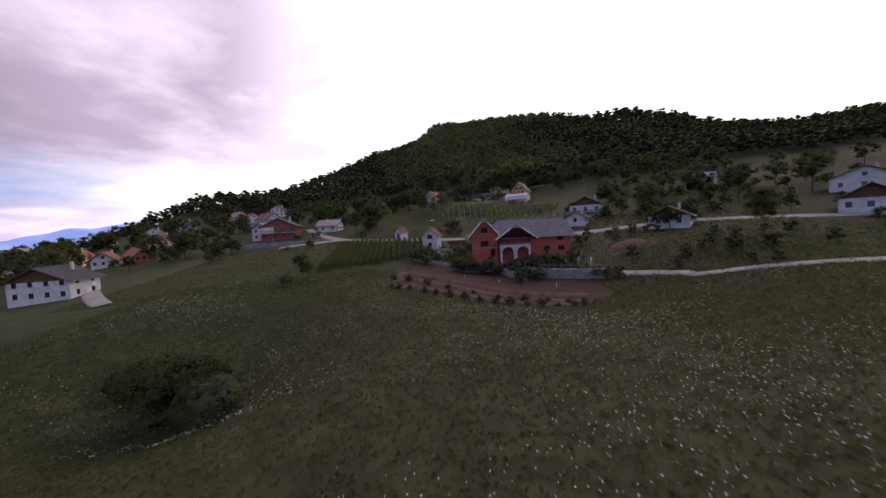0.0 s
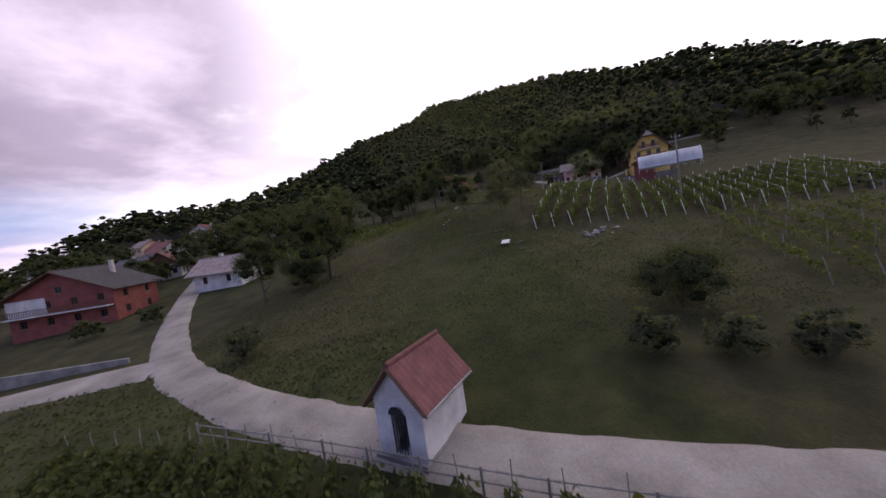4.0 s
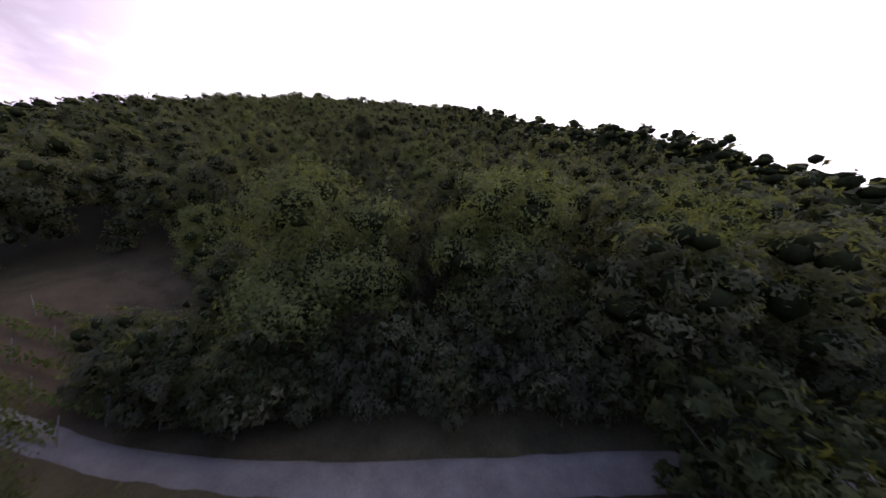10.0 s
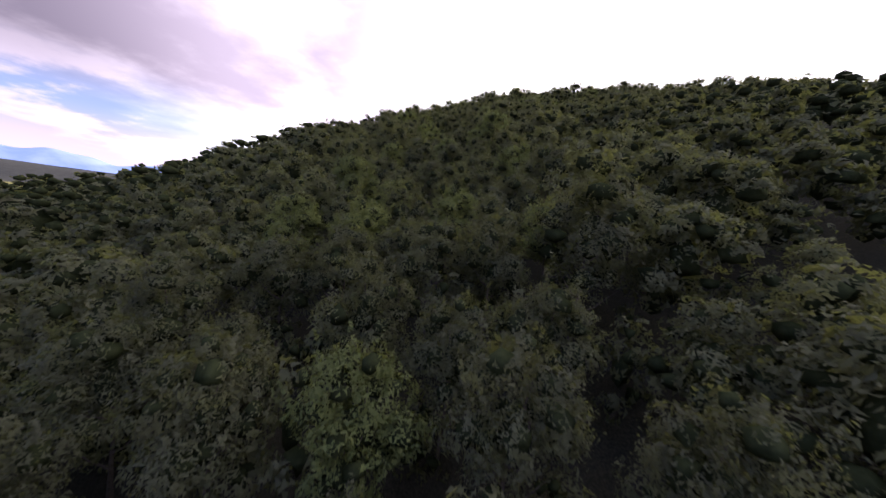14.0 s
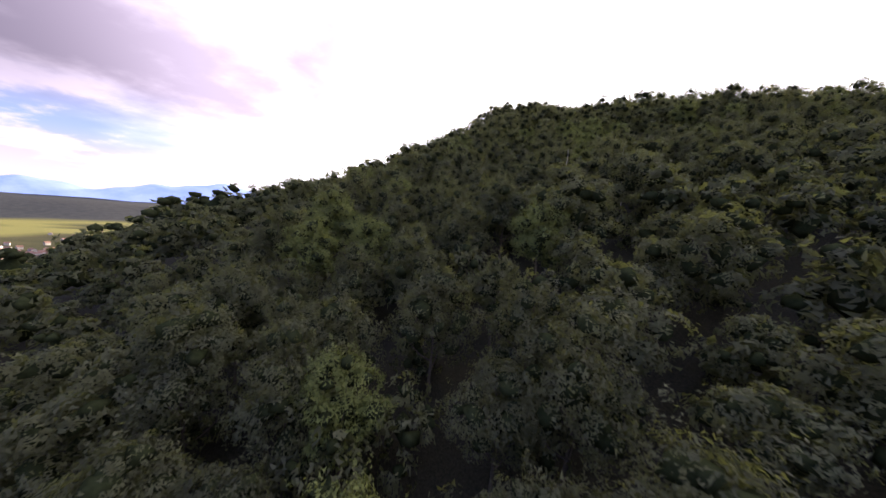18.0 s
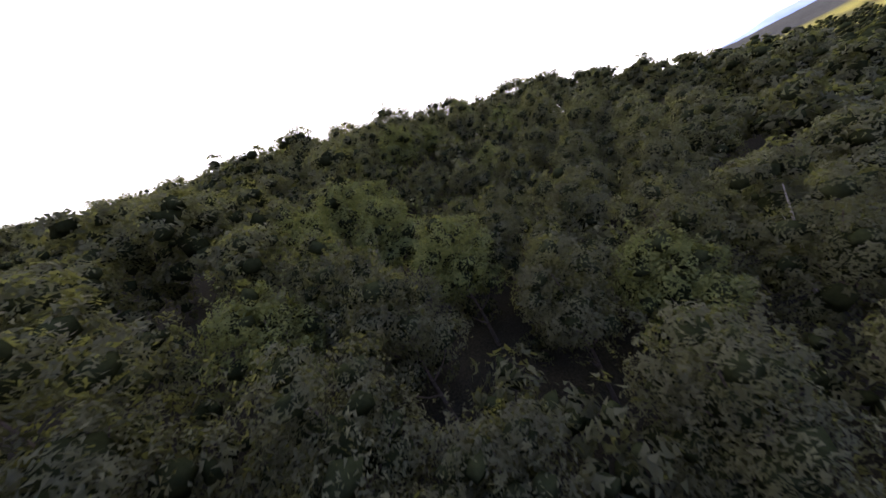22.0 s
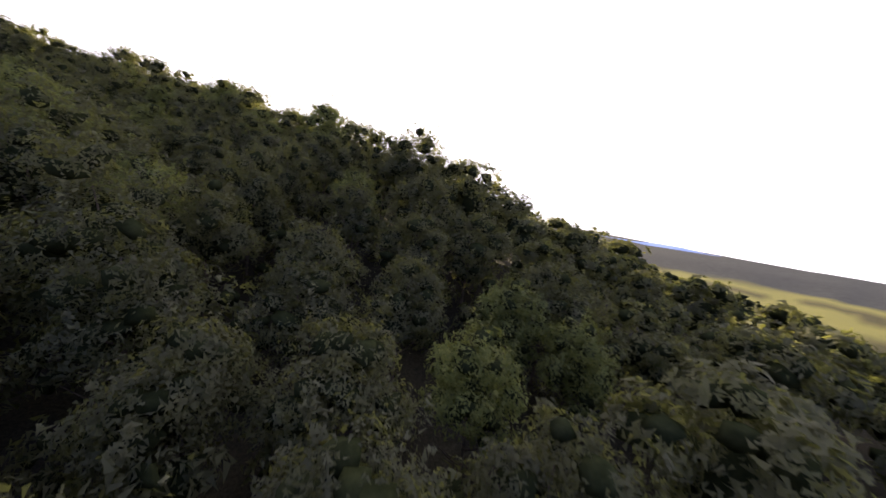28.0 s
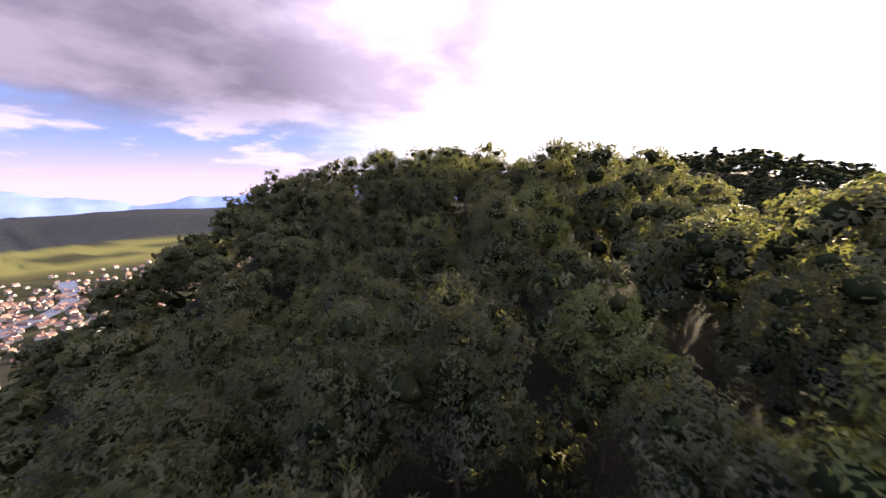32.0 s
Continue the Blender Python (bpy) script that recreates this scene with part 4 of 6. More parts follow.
def unfinished_brick_house():
    base = -5.9
    ob = empty("brick_house", pose(19.0, 83.2, base, 0, 0, -4), "unfinished red brick house with grey tile roof and white arches", "house")
    ob_w = [(-1.0, 0.9, 2.7, 4.1, "window"), (-0.75, 0.85, 6.0, 7.3, "window"), (1.3, 2.4, 0.0, 2.0, "hole")]
    # left wing, gable to the front
    wing = new("wing")
    wing.parent, wing.location = ob, (-8.3, -0.8, 0)
    w, l, h, rise = 6.2, 5.4, 5.8, 3.6
    for m, wd, hh, g, os in ((pose(0, -l / 2, 0), w, h, rise, ob_w), (pose(-w / 2, 0, 0, 0, 0, -90), l - .62, h, 0, [(-1, .6, 3.2, 4.5, "hole")]), (pose(0, l / 2, 0, 0, 0, 180), w, h, rise, []), (pose(w / 2, 0, 0, 0, 0, 90), l - .62, h, 0, [])):
        bm = panel(wd, hh, [o[:4] for o in os], g)
        bmesh.ops.bisect_plane(bm, geom=bm.verts[:] + bm.edges[:] + bm.faces[:], plane_co=(0, 0, h + rise - 0.9), plane_no=(0, 0, 1), clear_outer=True)
        bmesh.ops.remove_doubles(bm, verts=bm.verts, dist=0.002)
        bm.transform(m)
        part("wall", bm, M["brick"], wing)
        for o in os:
            if o[4] != "hole":
                window_part(wing, m, *o[:4], M["wood_brown"])
    roof(wing, w, l, h, rise, M["tile_grey"], 0.9, 0.9, True, M["white_trim"], seed=3, clip=0.85)
    for z in (2.35, 5.2):
        part("ring_beam", boxed(-3.12, 3.12, -2.73, -2.702, z, z + 0.2), M["concrete"], wing)
    # main block, ridge along x
    main = new("main_block")
    main.parent, main.location, main.rotation_euler = ob, (3.6, 2.6, 0), (0, 0, radians(90))
    w, l, h, rise = 10.5, 17.0, 5.0, 3.7
    side = [(-7.2, -5.9, 0.1, 2.2, "hole"), (-4.6, -3.0, 0.9, 2.1, "window"), (2.2, 3.8, 0.9, 2.2, "window"), (5.6, 7.2, 0.9, 2.2, "window"), (5.4, 7.0, 3.4, 4.6, "window")]
    for m, wd, g, os in ((pose(-w / 2, 0, 0, 0, 0, -90), l - .62, 0, side), (pose(w / 2, 0, 0, 0, 0, 90), l - .62, 0, []), (pose(0, -l / 2, 0), w, rise, [(-1.2, 1.2, 0.2, 2.3, "hole"), (-.8, .8, 3.4, 4.7, "window")]), (pose(0, l / 2, 0, 0, 0, 180), w, rise, [])):
        bm = panel(wd, h, [o[:4] for o in os], g)
        bmesh.ops.bisect_plane(bm, geom=bm.verts[:] + bm.edges[:] + bm.faces[:], plane_co=(0, 0, h + rise - 1.25), plane_no=(0, 0, 1), clear_outer=True)
        bmesh.ops.remove_doubles(bm, verts=bm.verts, dist=0.002)
        bm.transform(m)
        part("wall", bm, M["brick"], main)
        for o in os:
            if o[4] != "hole":
                window_part(main, m, *o[:4], M["wood_brown"])
    roof(main, w, l, h, rise, M["tile_grey"], 0.9, 0.7, True, M["wood_grey"], seed=4, clip=1.2)
    part("floor_slab", boxed(-5, 5, -8.2, 8.2, 2.5, 2.7), M["concrete"], main)
    # porch with white arches, balcony above and its own gable
    porch = new("porch")
    porch.parent, porch.location = ob, (-1.2, -4.6, 0)
    bm = bmesh.new()
    n = 12
    for cx in (-1.75, 1.75):
        prev = None
        for k in range(n + 1):
            a = math.pi * k / n
            p = (cx - 1.35 * math.cos(a), 1.2 + 1.25 * math.sin(a))
            if prev:
                v = [bm.verts.new((q[0], y, z)) for y in (-.2, .2) for q, z in ((prev, prev[1]), (p, p[1]), (p, 3.0), (prev, 3.0))]
                for f in ((0, 1, 2, 3), (7, 6, 5, 4), (0, 4, 5, 1), (3, 2, 6, 7)):
                    bm.faces.new([v[i] for i in f])
            prev = p
    for x0, x1 in ((-3.6, -3.1), (-0.4, 0.4), (3.1, 3.6)):
        box(bm, x0, x1, -.2, .2, -1.2, 1.2)
        box(bm, x0, x1, -.2, .2, 1.2, 3.0)
    part("arcade", bm, M["plaster_white"], porch, "white plastered double arch")
    part("balcony_floor", boxed(-3.7, 3.7, -.3, 2.6, 3.0, 3.25), M["concrete"], porch)
    for sx in (-3.45, 3.45):
        part("porch_post", boxed(sx - .15, sx + .15, -.15, .15, 3.26, 5.2), M["wood_brown"], porch)
        part("porch_side", boxed(sx - .12, sx + .12, .3, 2.4, -1.0, 2.98), M["brick"], porch)
    back = panel(6.8, 5.4, [(-1.6, 0.0, 3.26, 5.2), (0.4, 1.9, 3.9, 5.1)], 2.2)
    back.transform(pose(0, 2.0, 0))
    part("porch_wall", back, M["brick"], porch)
    roof(porch, 7.4, 4.4, 5.0, 2.6, M["tile_grey"], 1.0, 0.9, True, M["white_trim"], seed=5, clip=0.8)
    part("chimney", boxed(-6.2, -5.35, 4.3, 5.1, -1.0, 8.0, bevel=0.02), M["concrete"], ob)


unfinished_brick_house()

# white store house with its clay-tiled roof
house("store_house", "small whitewashed store house with red tile roof", -2.8, 96.9, -16, 4.4, 3.8, 5.0, 2.0, M["plaster_old"], M["tile_maroon"],
      {"f": [(-.85, .75, 4.0, 5.1), (-.6, .5, 1.9, 2.9)], "l": [(-.5, .5, 2.0, 2.9)], "r": [(-.9, .1, 0, 2.0, "door")]}, base=-5.0, over=0.5, gable_over=0.4, tiles=True, trim=M["wood_grey"])


def chapel():
    base = ground_z(-13.3, 111) - 0.1
    ob = house("wayside_chapel", "pale pink wayside chapel with red tile roof", -13.4, 111.4, -30, 2.5, 3.6, 2.7, 1.4, M["plaster_white"], M["tile_maroon"],
               {"f": [(-.42, .42, 0.25, 2.1, "hole")]}, base=base, over=0.35, gable_over=0.25, tiles=True)
    bm = bmesh.new()
    for k in range(7):
        a, b = math.pi * k / 7, math.pi * (k + 1) / 7
        v = [bm.verts.new(p) for p in ((-.42 * math.cos(a), -1.92, 2.1 + .4 * math.sin(a)), (-.42 * math.cos(b), -1.92, 2.1 + .4 * math.sin(b)), (0, -1.92, 2.1))]
        bm.faces.new(v)
    part("arch_top", bm, M["dark_iron"], ob)
    g = bmesh.new()
    for k in range(6):
        tube(g, (-.36 + .144 * k, -1.78, .26), (-.36 + .144 * k, -1.78, 2.09), .018, .018, 5)
    part("iron_gate", g, M["dark_iron"], ob)
    part("plinth", boxed(-1.35, 1.35, -2.05, 2.0, -1.2, 0.22), M["concrete"], ob)


chapel()


def yellow_house():
    base = 14.4
    ob = house("yellow_house", "three-storey yellow house with balconies and tiled half-hip roof", 43.6, 185.8, -26, 9.6, 12.0, 5.6, 5.0, M["plaster_yellow"], M["tile_brown"],
               {"f": [(-3.4, -2.3, 1.0, 2.2), (-.6, .6, 0.1, 2.2, "door"), (2.2, 3.3, 1.0, 2.2), (-3.2, -2.2, 3.0, 5.1), (-.6, .5, 3.0, 5.1), (1.8, 2.9, 3.0, 5.1), (-1.8, -.8, 6.0, 7.8), (.7, 1.7, 6.0, 7.8)],
                "l": [(-4.4, -3.3, 1.3, 2.5), (-1.9, -.8, 1.3, 2.5), (2.2, 3.0, 3.5, 4.5)], "r": [(-3, -1.8, 1.2, 2.4), (1, 2.2, 1.2, 2.4)], "b": [(-2, -.8, 1.2, 2.4), (1, 2.2, 3.4, 4.6)]},
               base=base, over=1.1, gable_over=1.3, tiles=True, chimney=(1.8, 2.5, 5.0), clip=1.5)
    balcony(ob, -4.0, 4.0, -7.2, -6.02, 2.85, M["wood_red"], M["plaster_white"])
    balcony(ob, -2.6, 2.6, -7.1, -6.02, 5.75, M["wood_red"], M["plaster_white"])
    # air conditioners and lean-to roof on the side wall
    for y, z in ((-1.2, 4.0), (0.2, 1.9), (1.4, 2.0)):
        u = part("air_conditioner", boxed(-5.15, -4.82, y - .42, y + .42, z, z + .6, bevel=.02), M["white_trim"], ob)
        f = bmesh.new()
        tube(f, (-5.17, y - .1, z + .3), (-5.151, y - .1, z + .3), .24, .24, 14)
        part("fan_grille", f, M["dark_iron"], u)
    lean = bmesh.new()
    box(lean, -6.3, -4.81, -2.2, 2.4, 1.28, 1.36)
    part("lean_to_roof", lean, M["wood_red"], ob)
    part("lean_to_wall", boxed(-6.2, -6.05, -2.0, 2.2, -1.0, 1.27), M["plaster_yellow"], ob)
    ob.matrix_world = ob.matrix_world @ Matrix.Translation((.6, 0, .2)) @ Matrix.Diagonal((.83, .83, .83, 1))
    # red garden shed beside it
    house("garden_shed", "red painted garden shed with brown roof", 38.0, 177.2, -26, 3.8, 4.4, 2.4, 0.9, M["plaster_red"], M["wood_brown"], {"l": [(-1.2, -.2, 0, 2.0, "door")]}, base=13.3, category="shed", tiles=False)
    # terrace with paving
    t = boxed(-5.5, 5.0, -3.0, 3.0, -2.0, 0.0, bevel=.04)
    tob = part("terrace", t, M["concrete"])
    tob.matrix_world = pose(40.2, 179.3, 13.0, 0, 0, -26)
    tagged(tob, "raised concrete terrace before the yellow house", "terrace")


yellow_house()


def greenhouse():
    x, y = 38.2, 168.8
    ob = empty("greenhouse", pose(x, y, 13.3, 0, 0, -32), "white film tunnel greenhouse with curved hoops", "greenhouse")
    L, R, n = 11.0, 2.35, 12
    bm = bmesh.new()
    rows = []
    for k in range(9):
        xx = -L / 2 + L * k / 8
        sag = 0.06 * (k % 2)
        rows.append([bm.verts.new((xx, -math.cos(math.pi * i / n) * R, 0.35 + math.sin(math.pi * i / n) * (2.75 - sag))) for i in range(n + 1)])
    for a, b in zip(rows[:-1], rows[1:]):
        for i in range(n):
            bm.faces.new((a[i], a[i + 1], b[i + 1], b[i]))
    r = bmesh.ops.solidify(bm, geom=bm.faces[:], thickness=0.015)
    part("film_cover", bm, M["film"], ob, "cloudy white plastic film", smooth=True)
    for k in range(9):
        h = bmesh.new()
        xx = -L / 2 + L * k / 8
        for i in range(n):
            a, b = math.pi * i / n, math.pi * (i + 1) / n
            tube(h, (xx, -math.cos(a) * (R + .02), .35 + math.sin(a) * 2.78), (xx, -math.cos(b) * (R + .02), .35 + math.sin(b) * 2.78), .03, .03, 5)
        for s in (-1, 1):
            tube(h, (xx, s * R, -.6), (xx, s * R, .36), .03, .03, 5)
        part("hoop", h, M["metal"], ob)
    for xx in (-L / 2 - .02, L / 2 + .02):
        e = bmesh.new()
        vs = [e.verts.new((xx, -math.cos(math.pi * i / n) * R, 0.0 + math.sin(math.pi * i / n) * 2.9)) for i in range(n + 1)]
        e.faces.new(vs)
        bmesh.ops.solidify(e, geom=e.faces[:], thickness=0.02)
        part("end_panel", e, M["film"], ob)


greenhouse()


def pink_house():
    base = 15.7
    ob = house("peach_house", "peach house with brown balcony and grey tiled roof", 41.6, 214.3, -24, 7.0, 8.6, 4.9, 2.3, M["plaster_pink"], M["tile_brown"],
               {"f": [(-2.9, -1.9, 0.05, 2.05, "door"), (-.7, .5, 0.05, 2.1, "door"), (1.8, 2.6, .9, 1.9), (-1.3, 1.0, 2.9, 4.9), (-.35, .35, 5.7, 6.4)], "l": [(-2, -1, 3.2, 4.4)], "r": [(-2, -1, 3.2, 4.4), (1, 2, .9, 2)]},
               base=base, over=0.8, gable_over=1.0, tiles=True, trim=M["wood_brown"], chimney=(1.0, 1.5, 3.0))
    balcony(ob, -6.8, 3.6, -5.5, -4.32, 2.75, M["wood_red"], M["plaster_pink"], 0.22)
    part("stone_base", boxed(-3.62, 3.62, -4.42, -4.305, -1.5, 0.7), M["stone"], ob)
    # side wing under the cross roof
    wing = new("side_wing")
    wing.parent, wing.location, wing.rotation_euler = ob, (-5.7, -0.2, 0), (0, 0, radians(90))
    for m, wd, hh, g, os in ((pose(-3.6, 0, 0, 0, 0, -90), 4.2, 4.6, 0, [(-1.6, -.5, .05, 2.05, "door"), (0.5, 1.5, .05, 2.05, "door")]), (pose(0, 2.3, 0, 0, 0, 180), 7.2, 4.6, 2.1, []), (pose(3.6, 0, 0, 0, 0, 90), 4.2, 4.6, 0, [])):
        bm = panel(wd, hh, [o[:4] for o in os], g)
        bm.transform(m)
        part("wall", bm, M["plaster_pink"], wing)
        for o in os:
            window_part(wing, m, *o[:4], M["wood_brown"], o[4])
    roof(wing, 7.2, 5.6, 4.6, 2.1, M["tile_brown"], 0.9, 0.6, True, seed=8)


pink_house()


def long_barn():
    """Ridge along the long side, one gable boarded with grey timber."""
    ob = house("barn", "grey rendered barn with orange-red tile roof", -4.3, 229.4, -24, 8.0, 14.6, 5.0, 3.4, M["plaster_old"], M["tile_red"],
               {"r": [(-5.0, -4.2, 1.3, 2.0), (-2.0, -1.1, 1.3, 2.0), (2.5, 3.7, 0.1, 2.1, "door")], "f": [(-2.6, -1.8, 1.2, 2.0), (1.2, 2.0, 3.0, 3.8), (-.5, .5, 4.6, 5.6)]},
               base=17.0, over=0.7, gable_over=0.9, tiles=True, chimney=None, category="barn")
    c = part("chimney", boxed(2.0, 2.6, -1.6, -1.0, 6.4, 8.7, bevel=.02), M["plaster_old"], ob)
    part("chimney_cap", boxed(1.9, 2.7, -1.7, -0.9, 8.85, 8.93), M["metal"], c)
    for k in range(4):
        bm = bmesh.new()
        box(bm, -4.0, 4.0, -7.66, -7.56, 2.2 + k * .55, 2.34 + k * .55)
        part("timber_rail", bm, M["wood_grey"], ob)


long_barn()


def far_house(x, y, rz, w, l, h, rise, wall, roof_mat, label, gable=None, name="house", base=None, win=3, group=""):
    ws = []
    for k in range(win):
        c = -w / 2 + w * (k + 0.5) / win
        ws.append((c - .5, c + .5, 0.9, 2.1))
        if h > 4.5:
            ws.append((c - .5, c + .5, 3.5, 4.7))
    sl = []
    for k in range(max(2, int(l / 3.4))):
        c = -l / 2 + l * (k + 0.5) / max(2, int(l / 3.4))
        sl.append((c - .5, c + .5, 0.9, 2.1))
        if h > 4.5:
            sl.append((c - .5, c + .5, 3.5, 4.7))
    top = [(-.5, .5, h + .3, h + 1.3)] if rise > 2.2 else []
    return house(name, label, x, y, rz, w, l, h, rise, wall, roof_mat, {"f": ws + top, "l": sl, "r": sl, "b": ws}, base=base, over=0.8, gable_over=0.9, gable_mat=gable, chimney=(w * .2, l * .2, rise + .9), group=group)


W, R_, G_, B_, Y_ = M["plaster_white"], M["tile_red"], M["tile_grey"], M["tile_brown"], M["tile_maroon"]
D_ = plain("dark_roof_tile", (0.035, 0.031, 0.032), (0.075, 0.065, 0.062), 2.0, 0.8, bump=0.4)
chalet = far_house(52.5, 120.0, -33, 10.5, 9.0, 5.4, 2.8, W, D_, "white chalet with dark timber upper floor and wide eaves", M["wood_brown"], base=1.5)
balcony(chalet, -5.1, 5.1, -5.7, -4.52, 2.75, M["wood_brown"], M["wood_brown"], 0.3)
far_house(42.5, 104.5, -36, 5.6, 5.0, 2.4, 1.6, W, D_, "small white garage with dark gable roof", name="garage", win=1)
far_house(57.5, 83.5, -42, 8.6, 5.5, 2.7, 2.2, W, D_, "low white cottage with dark hipped roof", M["wood_brown"], win=2)
far_house(117, 152, -38, 11, 10, 5.2, 3.0, W, D_, "white house with dark eaves above the vineyard", M["wood_brown"])
far_house(122, 97, -48, 13, 9, 3.4, 3.0, W, D_, "white bungalow with wide dark roof")
far_house(93, 72, -50, 9, 8, 2.8, 3.0, W, D_, "white cottage with steep dark roof", M["wood_brown"])
# the hamlet below on the other side
big = far_house(-73, 154, 8, 15, 10, 5.4, 3.6, M["plaster_red"], D_, "large red and white house with dark roof", win=4)
balcony(big, -7.3, 7.3, -6.4, -5.02, 2.75, M["wood_brown"], M["plaster_white"], 0.3)
part("white_front", boxed(-7.45, -2.0, -5.12, -5.01, 2.7, 5.3), W, big)
far_house(-84, 158, 8, 7, 7, 5.0, 2.6, W, B_, "white house with brown roof beside the red house", win=2)
far_house(-53, 161, 80, 6, 10, 3.0, 2.2, W, B_, "low white house with brown roof by the road")
far_house(-86, 188, 20, 8, 9, 3.4, 3.2, W, Y_, "white house with maroon roof above the hamlet", M["wood_brown"])
far_house(-113.5, 222, 60, 8, 12, 4.4, 3.2, W, Y_, "white house with maroon roof near the wood")
far_house(-103, 197, 75, 7, 11, 3.2, 2.6, W, G_, "white house with grey roof on the slope")
far_house(-93, 79, 12, 12, 9, 4.6, 3.0, W, D_, "large white house with dark boarded gable", M["wood_brown"], win=4)
far_house(-152, 136, 40, 8, 9, 4.6, 3.0, M["plaster_pink"], R_, "pink house with red roof in the valley")
far_house(-131, 130, 30, 7, 8, 3.0, 2.6, M["plaster_white"], R_, "pale house with red roof among trees")
far_house(-121, 133, 60, 6, 10, 3.0, 2.6, M["plaster_red"], R_, "low red house with red roof")
VILLAGE = [(-165, 150, 10), (-178, 132, 60), (-190, 160, 25), (-205, 140, 70), (-150, 180, 20), (-175, 205, 35), (-140, 250, 50), (-125, 262, 10), (-160, 268, 70), (-215, 185, 15), (-235, 165, 50), (-250, 200, 30), (-225, 225, 80), (-185, 245, 20), (-75, 235, 30), (-265, 150, 40), (-280, 180, 75), (-210, 100, 20), (-240, 120, 60), (-170, 95, 35), (-195, 75, 10)]
for k, (hx, hy, hr) in enumerate(VILLAGE):
    far_house(hx, hy, hr, 8 + k % 3, 9 + (k * 2) % 4, (3.2, 5.2)[k % 2], 3.0, W if k % 4 else M["plaster_pink"], (R_, Y_, B_)[k % 3], ("white house with red tile roof", "white house with maroon tile roof", "white house with brown tile roof")[k % 3] + " in the village", group="village houses")

# ---------------------------------------------------------------- roads, walls and terraces


def along(points, step=2.0):
    """Even steps along a smooth line through the points, with the way across."""
    p = np.array(points, float)
    n = len(p)
    out = []
    for i in range(n - 1):
        p0, p1, p2, p3 = p[max(i - 1, 0)], p[i], p[i + 1], p[min(i + 2, n - 1)]
        m = max(2, int(np.linalg.norm(p2 - p1) / step))
        for k in range(m):
            t = k / m
            out.append(0.5 * (2 * p1 + (p2 - p0) * t + (2 * p0 - 5 * p1 + 4 * p2 - p3) * t * t + (3 * p1 - p0 - 3 * p2 + p3) * t ** 3))
    out.append(p[-1])
    q = np.array(out)
    d = np.gradient(q, axis=0)
    d /= np.linalg.norm(d, axis=1, keepdims=True)
    return q, np.stack([-d[:, 1], d[:, 0]], 1)


def ribbon(name, points, width, mat, label, category, lift=0.16, wobble=0.25, seed=1):
    q, across = along(points, 1.5)
    rng = np.random.default_rng(seed)
    cols = 7
    V = []
    jig = rng.uniform(-wobble, wobble, (len(q), 2))
    for c in range(cols):
        u = (c / (cols - 1) - 0.5) * width
        w = q + across * (u + (jig[:, :1] if c == 0 else jig[:, 1:] if c == cols - 1 else 0))
        edge = c in (0, cols - 1)
        V.append(np.stack([w[:, 0], w[:, 1], height(w[:, 0], w[:, 1]) + (-0.25 if edge else lift)], 1))
    V = np.stack(V, 1)
    n = len(q)
    idx = np.arange(n * cols).reshape(n, cols)
    f = np.stack([idx[:-1, :-1], idx[:-1, 1:], idx[1:, 1:], idx[1:, :-1]], -1).reshape(-1, 4)
    return tagged(new(name, make_mesh(name, V.reshape(-1, 3), [(0, f[:, ::-1])], [mat], smooth=True)), label, category, kind="structure")


ribbon("road", [(-70, 178), (-62, 163), (-50.5, 144), (-38, 127), (-27, 118), (-18, 112.8), (-9.6, 109), (-2, 106.6), (9, 104.2), (22, 102), (34, 97), (46, 92), (70, 84), (100, 60)], 4.2, M["gravel"], "pale gravel lane along the slope", "road", seed=2)
ribbon("road", [(-60, 124), (-48, 125.5), (-38, 126)], 5.0, M["gravel"], "pale gravel lane branching to the hamlet", "road", seed=3)
ribbon("road", [(-67, 64), (-78, 73), (-100, 92), (-134, 117), (-170, 145)], 4.2, M["gravel"], "pale gravel road down to the village", "road", seed=4)
ribbon("road", [(33.5, 63.4), (36.9, 58.6), (39.9, 53.4), (42.4, 49.5), (67.4, 37.5)], 2.2, M["gravel"], "stony track below the terraces", "road", seed=5)
ribbon("road", [(-8, 245), (4, 240), (13, 236), (21, 231.6), (30, 228), (40, 225.4), (50, 222.6), (58, 219), (72, 215), (90, 212)], 2.6, M["dirt"], "grey lane at the foot of the wood", "road", seed=6)
ribbon("yard", [(12, 220.5), (20, 216), (26, 213.4), (32, 210.4), (38, 207.4), (44, 204.6), (50, 202)], 3.6, M["gravel"], "pale gravel yard before the peach house", "yard", seed=7)


